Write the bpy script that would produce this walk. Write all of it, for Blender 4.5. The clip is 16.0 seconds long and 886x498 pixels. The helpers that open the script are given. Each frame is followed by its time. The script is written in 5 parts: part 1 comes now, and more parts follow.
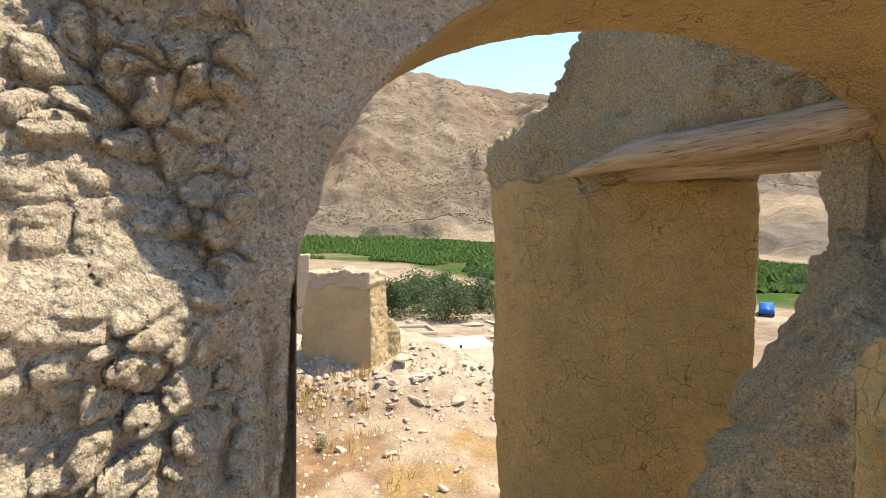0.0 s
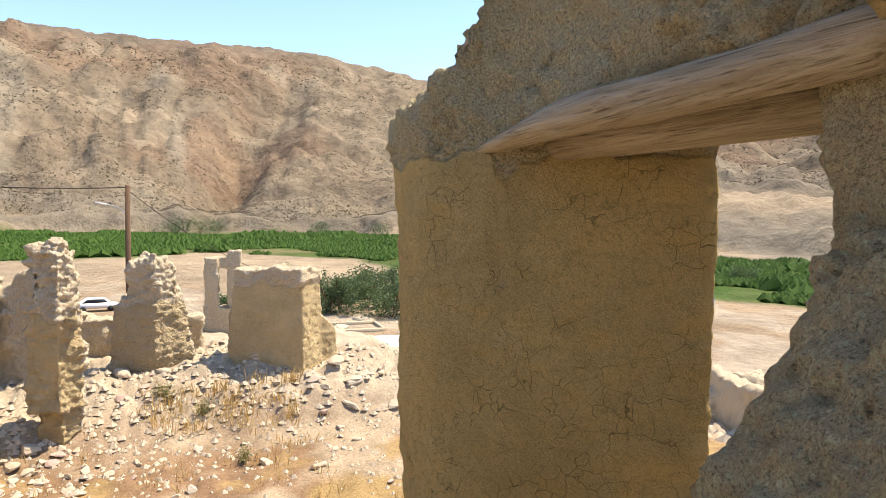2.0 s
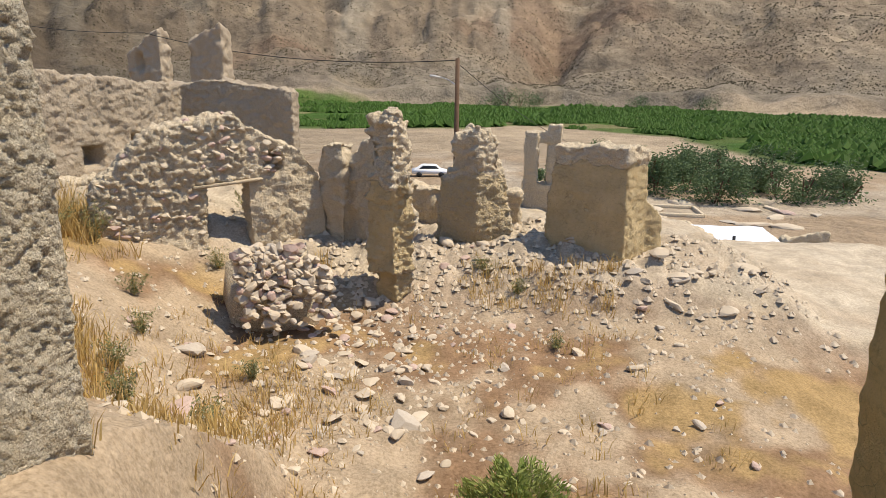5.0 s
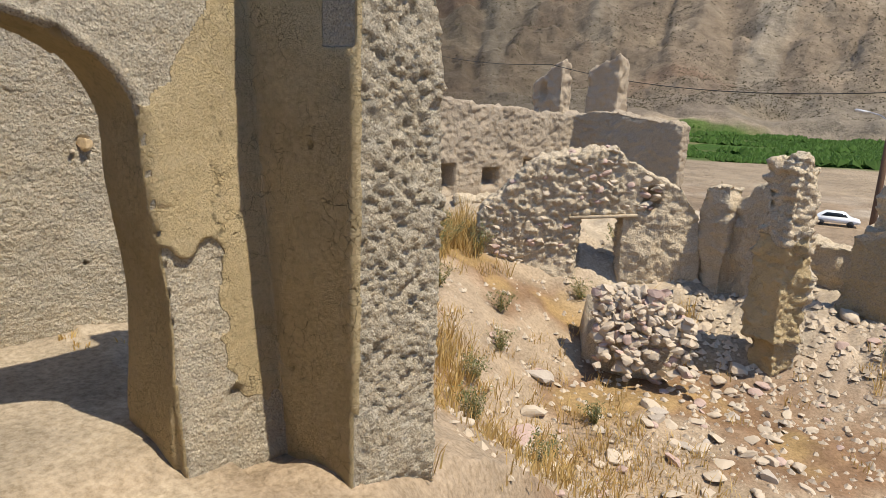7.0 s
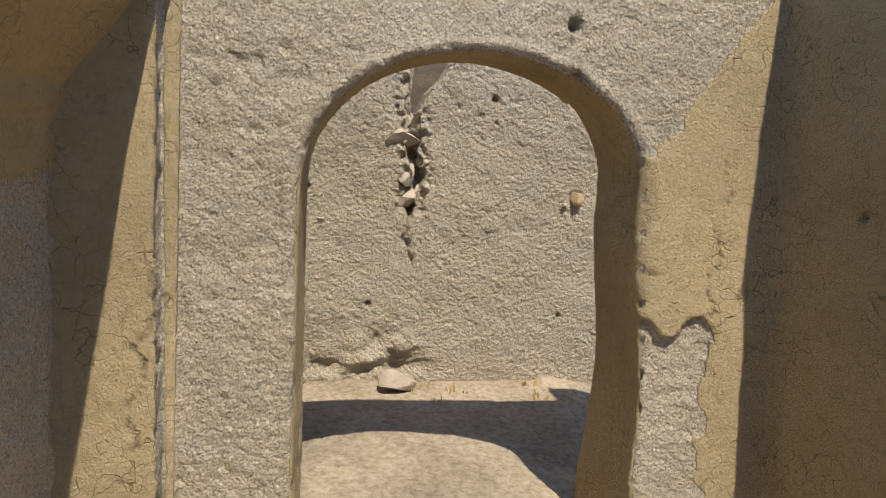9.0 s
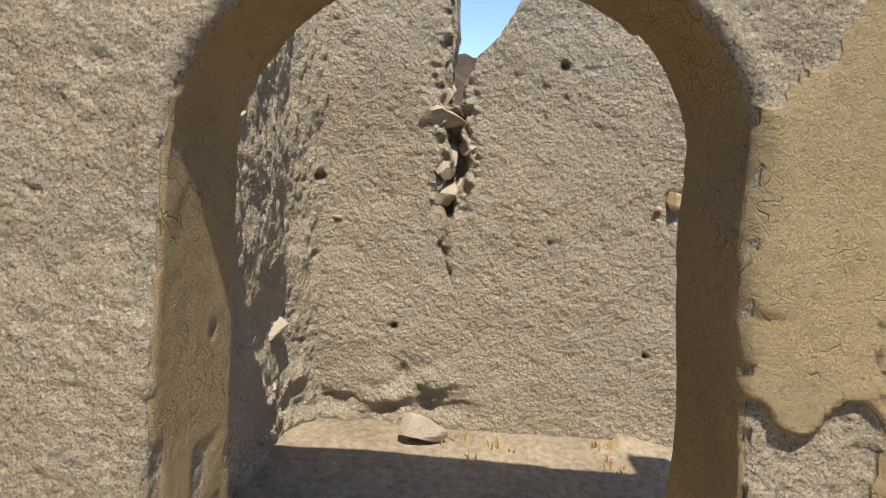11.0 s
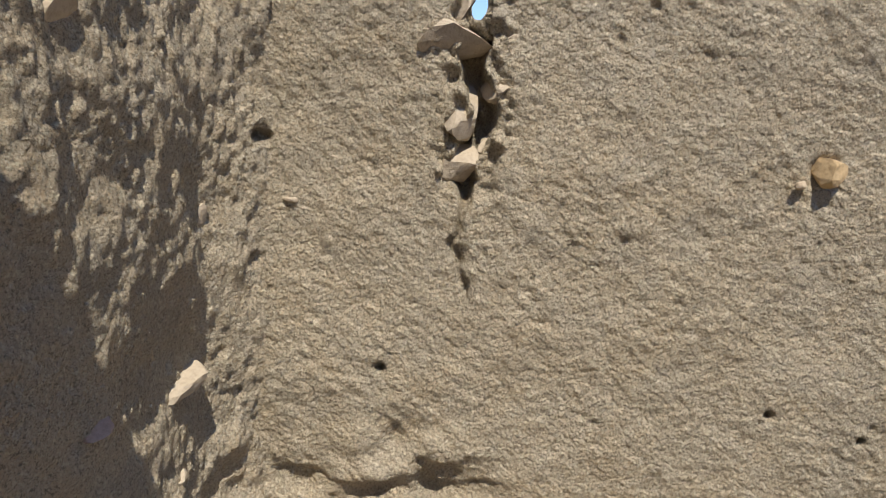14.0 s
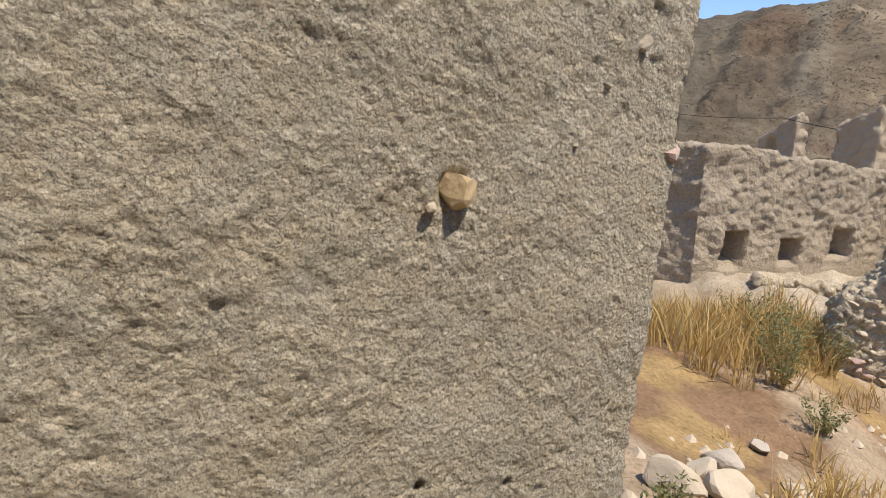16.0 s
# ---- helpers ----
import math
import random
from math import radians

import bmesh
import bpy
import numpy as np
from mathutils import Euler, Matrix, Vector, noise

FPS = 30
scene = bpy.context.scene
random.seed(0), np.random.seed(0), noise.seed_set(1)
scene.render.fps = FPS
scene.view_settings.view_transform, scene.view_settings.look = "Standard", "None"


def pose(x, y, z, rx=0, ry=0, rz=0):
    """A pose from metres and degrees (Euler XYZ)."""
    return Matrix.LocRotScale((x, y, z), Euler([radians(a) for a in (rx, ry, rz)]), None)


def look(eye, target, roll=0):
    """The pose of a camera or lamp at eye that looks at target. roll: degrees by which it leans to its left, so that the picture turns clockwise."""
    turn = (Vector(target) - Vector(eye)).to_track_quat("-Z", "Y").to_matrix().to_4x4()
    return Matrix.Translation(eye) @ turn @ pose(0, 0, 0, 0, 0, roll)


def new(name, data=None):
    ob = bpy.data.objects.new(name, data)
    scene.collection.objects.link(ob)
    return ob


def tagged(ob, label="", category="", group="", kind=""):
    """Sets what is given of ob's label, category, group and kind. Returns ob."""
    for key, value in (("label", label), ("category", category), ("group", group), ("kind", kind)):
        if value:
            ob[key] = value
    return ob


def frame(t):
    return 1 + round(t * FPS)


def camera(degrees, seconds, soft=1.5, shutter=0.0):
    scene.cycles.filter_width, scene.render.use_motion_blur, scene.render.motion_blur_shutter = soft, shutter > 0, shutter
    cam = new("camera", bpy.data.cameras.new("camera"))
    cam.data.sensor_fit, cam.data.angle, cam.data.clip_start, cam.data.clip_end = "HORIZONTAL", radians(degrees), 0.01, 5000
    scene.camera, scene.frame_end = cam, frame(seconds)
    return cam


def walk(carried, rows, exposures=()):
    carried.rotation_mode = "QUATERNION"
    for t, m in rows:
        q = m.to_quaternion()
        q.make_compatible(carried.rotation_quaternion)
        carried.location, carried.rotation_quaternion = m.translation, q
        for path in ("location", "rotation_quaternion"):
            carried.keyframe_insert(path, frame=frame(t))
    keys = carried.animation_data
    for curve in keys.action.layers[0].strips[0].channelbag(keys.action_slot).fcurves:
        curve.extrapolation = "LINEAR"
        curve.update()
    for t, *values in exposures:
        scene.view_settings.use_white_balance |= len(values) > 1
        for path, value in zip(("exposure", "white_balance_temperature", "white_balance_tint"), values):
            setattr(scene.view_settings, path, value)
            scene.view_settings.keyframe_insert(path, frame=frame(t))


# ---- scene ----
cam = camera(69.7, 16.0, soft=0.7)
PATH = [
    (0, (0.018, 0.09, 1.637), (0.411, 1.535, 1.563), 0.7),
    (0.5, (0.092, 0.242, 1.621), (0.578, 1.66, 1.558), 0.8),
    (1, (0.243, 0.419, 1.636), (0.747, 1.83, 1.573), 0.7),
    (1.5, (0.353, 0.496, 1.645), (0.856, 1.908, 1.575), 0.9),
    (2, (0.417, 0.616, 1.614), (0.922, 2.026, 1.53), 0.8),
    (2.5, (0.44, 0.783, 1.591), (0.939, 2.191, 1.454), 1.1),
    (3, (0.42, 0.914, 1.55), (0.855, 2.334, 1.339), 1.3),
    (3.5, (0.395, 1.077, 1.515), (0.699, 2.515, 1.214), 1.6),
    (4, (0.388, 1.28, 1.525), (0.516, 2.732, 1.169), 1.6),
    (4.2, (0.373, 1.338, 1.529), (0.421, 2.791, 1.16), 1.5),
    (6.3, (0.262, 2.144, 1.621), (-0.358, 3.461, 1.258), 0.8),
    (6.5, (0.244, 2.109, 1.633), (-0.474, 3.377, 1.276), 1.2),
    (7, (0.17, 2.013, 1.663), (-0.785, 3.119, 1.323), 2.0),
    (7.5, (0.118, 2.048, 1.654), (-1.066, 2.911, 1.335), 2.4),
    (8, (0.108, 2.097, 1.643), (-1.239, 2.692, 1.357), 2.5),
    (8.5, (-0.09, 2.079, 1.61), (-1.516, 2.463, 1.345), 3.0),
    (9, (-0.315, 2.137, 1.603), (-1.779, 2.363, 1.365), 3.1),
    (9.2, (-0.398, 2.181, 1.586), (-1.866, 2.371, 1.35), 3.1),
    (11.3, (-1.277, 2.625, 1.435), (-2.757, 2.534, 1.205), 3.8),
    (11.5, (-1.362, 2.602, 1.41), (-2.839, 2.488, 1.174), 3.9),
    (12, (-1.551, 2.514, 1.411), (-3.02, 2.354, 1.156), 4.1),
    (12.5, (-1.699, 2.507, 1.388), (-3.163, 2.309, 1.128), 3.9),
    (13, (-1.9, 2.505, 1.358), (-3.363, 2.314, 1.093), 3.7),
    (13.5, (-2.073, 2.509, 1.354), (-3.542, 2.364, 1.09), 3.7),
    (14, (-2.247, 2.537, 1.364), (-3.723, 2.477, 1.1), 3.5),
    (14.5, (-2.425, 2.543, 1.373), (-3.893, 2.705, 1.113), 3.5),
    (15, (-2.604, 2.582, 1.376), (-4.031, 2.968, 1.116), 3.4),
    (15.5, (-2.775, 2.642, 1.423), (-4.122, 3.252, 1.167), 3.5),
    (16, (-2.894, 2.69, 1.427), (-4.126, 3.511, 1.188), 3.5),
]
walk(cam, [(t, look(eye, target, roll)) for t, eye, target, roll in PATH],
     exposures=[(0, 1.40, 7700, 11), (2.0, 1.40, 7700, 11), (3.0, 1.32, 7700, 11), (3.5, 1.12, 7600, 11), (4.0, 0.78, 7500, 10), (6.5, 0.80, 7050, 10), (9.0, 0.80, 6950, 11), (12.0, 0.78, 6950, 11), (16, 0.76, 6900, 11)])

# ---- world and sun ----
SUN_AZ, SUN_EL = radians(78), radians(62)   # clockwise from +y, above the horizon
world = bpy.data.worlds.new("sky")
scene.world = world
world.use_nodes = True
wn = world.node_tree
sky = wn.nodes.new("ShaderNodeTexSky")
sky.sky_type = "NISHITA"
sky.sun_disc = False
sky.sun_elevation, sky.sun_rotation = SUN_EL, SUN_AZ
sky.altitude, sky.dust_density, sky.ozone_density = 2500, 0.0, 4.5
wn.nodes["Background"].inputs["Strength"].default_value = 0.15
wn.links.new(sky.outputs[0], wn.nodes["Background"].inputs["Color"])
sun = new("sun", bpy.data.lights.new("sun", "SUN"))
sun.data.energy, sun.data.angle, sun.data.color = 3.4, radians(0.53), (1.0, 0.95, 0.86)
sun.matrix_basis = look((math.sin(SUN_AZ) * 50, math.cos(SUN_AZ) * 50, 50 * math.tan(SUN_EL)), (0, 0, 0))


# ---- materials ----
class Nodes:
    """A node material under construction."""

    def __init__(self, name):
        self.mat = bpy.data.materials.new(name)
        self.mat.use_nodes = True
        self.t = self.mat.node_tree
        self.bsdf = self.t.nodes["Principled BSDF"]
        self.bsdf.inputs["Specular IOR Level"].default_value = 0.12
        self.bsdf.inputs["Roughness"].default_value = 0.95
        self.pos = self.add("ShaderNodeTexCoord").outputs["Object"]

    def add(self, kind, **values):
        n = self.t.nodes.new(kind)
        for k, v in values.items():
            n.inputs[k].default_value = v
        return n

    def link(self, a, b):
        self.t.links.new(a, b)

    def scaled(self, s, rot=(0, 0, 0)):
        m = self.add("ShaderNodeMapping")
        m.inputs["Scale"].default_value = s if isinstance(s, tuple) else (s, s, s)
        src = self.pos
        if any(rot):
            turn = self.add("ShaderNodeMapping")
            turn.inputs["Rotation"].default_value = rot
            self.link(src, turn.inputs["Vector"])
            src = turn.outputs[0]
        self.link(src, m.inputs["Vector"])
        return m.outputs[0]

    def noise(self, s, detail=4.0, rough=0.6, rot=(0, 0, 0), dist=0.0):
        n = self.add("ShaderNodeTexNoise", Scale=1.0, Detail=detail, Roughness=rough, Distortion=dist)
        self.link(self.scaled(s, rot), n.inputs["Vector"])
        return n.outputs["Fac"]

    def ramp(self, fac, *stops):
        r = self.add("ShaderNodeValToRGB")
        el = r.color_ramp.elements
        for i, (p, c) in enumerate(stops):
            e = el[i] if i < 2 else el.new(p)
            e.position = p
            e.color = (*c, 1) if isinstance(c, tuple) else (c, c, c, 1)
        self.link(fac, r.inputs[0])
        return r.outputs[0]

    def mix(self, fac, a, b, mode="MIX"):
        m = self.t.nodes.new("ShaderNodeMix")
        m.data_type, m.blend_type = "RGBA", mode
        for sock, v in ((m.inputs[0], fac), (m.inputs[6], a), (m.inputs[7], b)):
            if isinstance(v, (int, float)):
                sock.default_value = v
            elif isinstance(v, tuple):
                sock.default_value = (*v, 1)
            else:
                self.link(v, sock)
        return m.outputs[2]

    def math(self, op, a, b=0.0):
        m = self.t.nodes.new("ShaderNodeMath")
        m.operation = op
        for sock, v in zip(m.inputs, (a, b)):
            if isinstance(v, (int, float)):
                sock.default_value = v
            else:
                self.link(v, sock)
        return m.outputs[0]

    def attr(self, name, out="Fac"):
        a = self.t.nodes.new("ShaderNodeAttribute")
        a.attribute_name = name
        return a.outputs[out]

    def bump(self, height, strength, dist, below=None):
        b = self.add("ShaderNodeBump", Strength=strength, Distance=dist)
        self.link(height, b.inputs["Height"])
        if below:
            self.link(below, b.inputs["Normal"])
        return b.outputs[0]

    def done(self, color, normal=None, rough=None):
        if isinstance(color, tuple):
            self.bsdf.inputs["Base Color"].default_value = (*color, 1)
        else:
            self.link(color, self.bsdf.inputs["Base Color"])
        if normal:
            self.link(normal, self.bsdf.inputs["Normal"])
        if rough is not None:
            self.bsdf.inputs["Roughness"].default_value = rough
        return self.mat


def straw_height(n, fine=1.0):
    """Chopped straw pressed into mud: sparse short strokes lying in many directions."""
    total = None
    for rot, s in (((0.6, 0.1, 0.2), (70, 20, 190)), ((-0.7, 0.3, 0.1), (80, 22, 200)), ((1.9, 0.2, 0.5), (70, 24, 210)), ((0.2, 0.7, 0.3), (22, 80, 190)), ((0.1, -0.9, 1.2), (24, 70, 200))):
        w = n.ramp(n.noise(tuple(v * fine for v in s), 1.0, 0.5, rot, 0.7), (0.56, 0.0), (0.70, 1.0))
        total = w if total is None else n.math("ADD", total, w)
    return total


def earth_wall(name, raw=(0.53, 0.46, 0.36), plaster=(0.60, 0.48, 0.30), coarse=1.0):
    """Raw straw mud where the attribute plaster is 0, smooth cracked clay plaster where it is 1."""
    n = Nodes(name)
    big, mid, fine = n.noise(1.3, 5), n.noise(9.0, 5), n.noise(70.0, 4, 0.7)
    straw = straw_height(n, coarse)
    a = n.mix(n.ramp(big, (0.3, 0.0), (0.7, 1.0)), tuple(v * 0.84 for v in raw), tuple(v * 1.14 for v in raw))
    a = n.mix(n.ramp(mid, (0.35, 0.0), (0.75, 1.0)), a, (raw[0] * 1.05, raw[1] * 0.97, raw[2] * 0.86))
    # dark specks below: grain colour, and the shade of small cavities put into it
    a = n.mix(n.ramp(n.noise(75.0 * coarse, 6, 0.8), (0.33, 0.75), (0.5, 0.0)), a, tuple(v * 0.6 for v in raw))
    a = n.mix(n.math("MULTIPLY", n.ramp(straw, (0.5, 0.0), (1.0, 1.0)), 0.10), a, tuple(min(v * 1.3, 0.7) for v in raw))
    a = n.mix(n.ramp(n.noise(115.0 * coarse, 3, 0.8), (0.37, 0.9), (0.46, 0.0)), a, tuple(v * 0.40 for v in raw))
    a = n.mix(n.ramp(n.noise(210.0 * coarse, 4, 0.85), (0.36, 0.9), (0.45, 0.0)), a, tuple(v * 0.34 for v in raw))
    a = n.mix(n.ramp(n.noise(260.0 * coarse, 3, 0.8), (0.56, 0.0), (0.66, 0.75)), a, tuple(min(v * 1.4, 0.78) for v in raw))
    a = n.mix(n.ramp(n.noise(85.0 * coarse, 3, 0.8), (0.55, 0.0), (0.62, 0.7)), a, tuple(min(v * 1.32, 0.75) for v in raw))
    b = n.mix(n.ramp(n.noise(2.1, 5), (0.32, 0.0), (0.68, 1.0)), tuple(v * 0.84 for v in plaster), tuple(v * 1.1 for v in plaster))
    b = n.mix(n.ramp(n.noise(14.0, 4), (0.45, 0.0), (0.8, 0.5)), b, (plaster[0] * 1.08, plaster[1] * 1.12, plaster[2] * 1.3))
    # random flecks paint shaded cavities into the plaster colour
    b = n.mix(n.ramp(n.noise(46.0, 6, 0.75), (0.30, 0.5), (0.50, 0.0)), b, tuple(v * 0.6 for v in plaster))
    b = n.mix(n.ramp(n.noise((11, 11, 26), 5, 0.7), (0.30, 0.5), (0.45, 0.0)), b, tuple(v * 0.62 for v in plaster))
    warped = n.add("ShaderNodeVectorMath")
    warped.operation = "ADD"
    nt = n.add("ShaderNodeTexNoise", Scale=7.0, Detail=3.0)
    n.link(n.pos, nt.inputs["Vector"])
    sc = n.add("ShaderNodeVectorMath")
    sc.operation = "SCALE"
    sc.inputs["Scale"].default_value = 0.12
    n.link(nt.outputs["Color"], sc.inputs[0])
    n.link(n.pos, warped.inputs[0])
    n.link(sc.outputs[0], warped.inputs[1])
    vo = n.add("ShaderNodeTexVoronoi", Scale=14.0)
    vo.feature = "DISTANCE_TO_EDGE"
    n.link(warped.outputs[0], vo.inputs["Vector"])
    gate = n.ramp(n.noise(4.0, 3), (0.46, 0.0), (0.58, 1.0))
    crack = n.math("MULTIPLY", n.ramp(vo.outputs["Distance"], (0.0, 1.0), (0.018, 0.0)), gate)
    b = n.mix(n.math("MULTIPLY", crack, 0.65), b, tuple(v * 0.25 for v in plaster))
    mask = n.attr("plaster")
    soft = n.ramp(n.math("ADD", mask, n.math("MULTIPLY", n.math("SUBTRACT", n.noise(22.0, 4), 0.5), 0.5)), (0.42, 0.0), (0.58, 1.0))
    col = n.mix(soft, a, b)
    # dark puts the shade of holes and splits into the colour, and a wall stain
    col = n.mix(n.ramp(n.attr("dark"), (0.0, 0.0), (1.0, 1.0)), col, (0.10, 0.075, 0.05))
    raw_h = n.math("ADD", n.math("MULTIPLY", n.ramp(n.noise(48.0 * coarse, 5, 0.7), (0.40, 0.0), (0.58, 1.0)), 0.55), n.math("MULTIPLY", n.noise(160.0 * coarse, 2, 0.6), 0.3))
    for s, k in ((38.0 * coarse, 1.1), (85.0 * coarse, 0.6)):
        clod = n.add("ShaderNodeTexVoronoi", Scale=s, Randomness=1.0)
        n.link(n.pos, clod.inputs["Vector"])
        raw_h = n.math("SUBTRACT", raw_h, n.math("MULTIPLY", clod.outputs["Distance"], k))
    pl_h = n.math("SUBTRACT", n.math("ADD", n.math("MULTIPLY", n.noise(42.0, 6, 0.75), 2.3), n.math("ADD", n.math("MULTIPLY", n.noise(13.0, 4), 1.6), n.math("MULTIPLY", n.noise(110.0, 4, 0.7), 1.3))), n.math("MULTIPLY", crack, 1.8))
    h = n.mix(soft, raw_h, pl_h)
    grit = n.bump(n.noise(190.0 * coarse, 5, 0.8), 0.9, 0.008)
    return n.done(col, n.bump(h, 1.0, 0.012, grit), 0.95)


def plain_rough(name, c1, c2, scale, bump=0.5, dist=0.01, rough=0.95, c3=None, own=0.0):
    n = Nodes(name)
    col = n.mix(n.ramp(n.noise(scale, 5), (0.32, 0.0), (0.7, 1.0)), c1, c2)
    col = n.mix(n.ramp(n.noise(scale * 9, 4, 0.7), (0.45, 0.0), (0.75, 0.7)), col, c3 or tuple(v * 0.7 for v in c1))
    if own:
        info = n.add("ShaderNodeObjectInfo")
        col = n.mix(n.math("MULTIPLY", info.outputs["Random"], own), col, tuple(min(1, v * 1.12) for v in c2))
        g = n.add("ShaderNodeNewGeometry")
        col = n.mix(n.math("MULTIPLY", g.outputs["Random Per Island"], own), col, tuple(v * 0.62 for v in c1))
    h = n.math("ADD", n.noise(scale * 5, 5, 0.65), n.math("MULTIPLY", n.noise(scale * 22, 3), 0.4))
    return n.done(col, n.bump(h, bump, dist), rough)


def leafy(name, c1, c2, tip=None):
    n = Nodes(name)
    g = n.add("ShaderNodeNewGeometry")
    col = n.mix(g.outputs["Random Per Island"], c1, c2)
    col = n.mix(n.ramp(n.noise(3.0, 3), (0.35, 0.0), (0.7, 0.6)), col, tip or c2)
    n.bsdf.inputs["Transmission Weight"].default_value = 0.0
    tr = n.add("ShaderNodeBsdfTranslucent")
    n.link(col, tr.inputs["Color"])
    mx = n.add("ShaderNodeMixShader")
    mx.inputs[0].default_value = 0.3
    out = n.t.nodes["Material Output"]
    n.link(n.bsdf.outputs[0], mx.inputs[1])
    n.link(tr.outputs[0], mx.inputs[2])
    n.link(mx.outputs[0], out.inputs["Surface"])
    return n.done(col, None, 0.7)


def ground_mat():
    """The zone colours come with the sheet; grain, pebbles, scrub and relief are added here."""
    n = Nodes("dry_ground")
    tint = n.attr("tint", "Color")
    far = n.attr("far")
    near_v = n.mix(n.ramp(n.noise(2.2, 6, 0.65), (0.3, 0.0), (0.7, 1.0)), (0.74, 0.73, 0.71), (1.22, 1.2, 1.17))
    near_f = n.mix(n.ramp(n.noise(26.0, 5, 0.7), (0.33, 0.0), (0.62, 1.0)), (0.66, 0.64, 0.6), (1.1, 1.1, 1.1))
    col_n = n.mix(1.0, n.mix(1.0, tint, near_v, "MULTIPLY"), near_f, "MULTIPLY")
    vo = n.add("ShaderNodeTexVoronoi", Scale=0.55, Randomness=1.0)
    n.link(n.pos, vo.inputs["Vector"])
    scrub = n.ramp(n.math("ADD", vo.outputs["Distance"], n.math("MULTIPLY", n.noise(0.02, 4), 0.65)), (0.40, 1.0), (0.60, 0.0))
    far_v = n.mix(n.ramp(n.noise(0.012, 6, 0.62), (0.3, 0.0), (0.7, 1.0)), (0.7, 0.69, 0.68), (1.22, 1.2, 1.15))
    far_f = n.mix(n.ramp(n.noise(0.16, 8, 0.75), (0.38, 0.0), (0.62, 1.0)), (0.78, 0.77, 0.75), (1.14, 1.14, 1.13))
    col_f = n.mix(1.0, n.mix(1.0, tint, far_v, "MULTIPLY"), far_f, "MULTIPLY")
    col_f = n.mix(n.math("MULTIPLY", scrub, n.math("MULTIPLY", n.attr("scrub"), 0.62)), col_f, (0.085, 0.08, 0.045))
    col = n.mix(far, col_n, col_f)
    hn = n.math("ADD", n.noise(34.0, 6, 0.7), n.math("MULTIPLY", n.noise(9.0, 4), 1.6))
    nb = n.bump(hn, 0.7, 0.02)
    fb = n.add("ShaderNodeBump", Distance=4.0)
    n.link(n.math("MULTIPLY", far, 0.9), fb.inputs["Strength"])
    n.link(n.noise(0.07, 8, 0.7), fb.inputs["Height"])
    n.link(nb, fb.inputs["Normal"])
    return n.done(col, fb.outputs[0], 0.97)


MUD = earth_wall("straw_mud_wall", raw=(0.59, 0.51, 0.39), plaster=(0.66, 0.515, 0.295))
MUD_LUMP = earth_wall("lumpy_mud", raw=(0.66, 0.55, 0.41), plaster=(0.75, 0.55, 0.27))
# ochre raised and yellowed, so the colour carries warm bounce on the shaded side
MUD_EAST = earth_wall("ochre_mud_with_bounce", raw=(0.70, 0.555, 0.34), plaster=(0.84, 0.61, 0.265))
MUD_ROOM = earth_wall("back_room_mud", raw=(0.61, 0.525, 0.405))
RUIN = earth_wall("ruin_mud", raw=(0.56, 0.465, 0.335), plaster=(0.60, 0.455, 0.25), coarse=0.45)
HOUSE = earth_wall("house_mud", raw=(0.40, 0.33, 0.245), plaster=(0.38, 0.32, 0.24), coarse=0.4)
GROUND = ground_mat()
WOOD = None
STONE = plain_rough("pale_stone", (0.47, 0.38, 0.275), (0.57, 0.475, 0.36), 7.0, 0.5, 0.01, 0.9, (0.50, 0.40, 0.28), own=0.15)
STONE_GREY = plain_rough("grey_stone", (0.42, 0.35, 0.275), (0.50, 0.43, 0.345), 9.0, 0.5, 0.01, 0.9, own=0.2)
STONE_MUD = plain_rough("mud_coloured_stone", (0.41, 0.345, 0.262), (0.49, 0.415, 0.32), 9.0, 0.6, 0.01, 0.95)
STONE_TAN = plain_rough("tan_stone", (0.50, 0.36, 0.20), (0.60, 0.45, 0.27), 11.0, 0.35, 0.006, 0.85)
STONE_PINK = plain_rough("pink_stone", (0.42, 0.30, 0.25), (0.50, 0.37, 0.30), 11.0, 0.4, 0.006, 0.9)
DRY = leafy("dry_grass", (0.50, 0.33, 0.11), (0.62, 0.46, 0.21), (0.42, 0.26, 0.09))
SAGE = leafy("sage_green", (0.13, 0.15, 0.06), (0.20, 0.21, 0.10), (0.25, 0.22, 0.10))
BUSH = leafy("bush_green", (0.17, 0.24, 0.05), (0.30, 0.35, 0.11), (0.36, 0.33, 0.13))
SCRUB = leafy("dark_scrub", (0.07, 0.058, 0.034), (0.11, 0.09, 0.05), (0.10, 0.085, 0.05))
LEAF = leafy("tree_leaf", (0.06, 0.105, 0.04), (0.11, 0.165, 0.07), (0.15, 0.18, 0.10))
CROP = leafy("field_green", (0.032, 0.085, 0.012), (0.06, 0.14, 0.02), (0.09, 0.13, 0.03))
METAL = plain_rough("galvanised_metal", (0.5, 0.5, 0.5), (0.6, 0.6, 0.6), 5.0, 0.1, 0.002, 0.45)
SHEET = plain_rough("pale_roof_sheet", (0.62, 0.66, 0.72), (0.72, 0.75, 0.80), 1.2, 0.2, 0.01, 0.5, (0.55, 0.58, 0.62))
DARK = plain_rough("dark_rubber", (0.03, 0.03, 0.03), (0.05, 0.05, 0.05), 6.0, 0.1, 0.002, 0.7)
PAINT_W = plain_rough("white_paint", (0.72, 0.73, 0.74), (0.78, 0.78, 0.78), 2.0, 0.05, 0.002, 0.35)
PAINT_B = plain_rough("blue_paint", (0.02, 0.12, 0.40), (0.03, 0.16, 0.46), 2.0, 0.05, 0.002, 0.35)
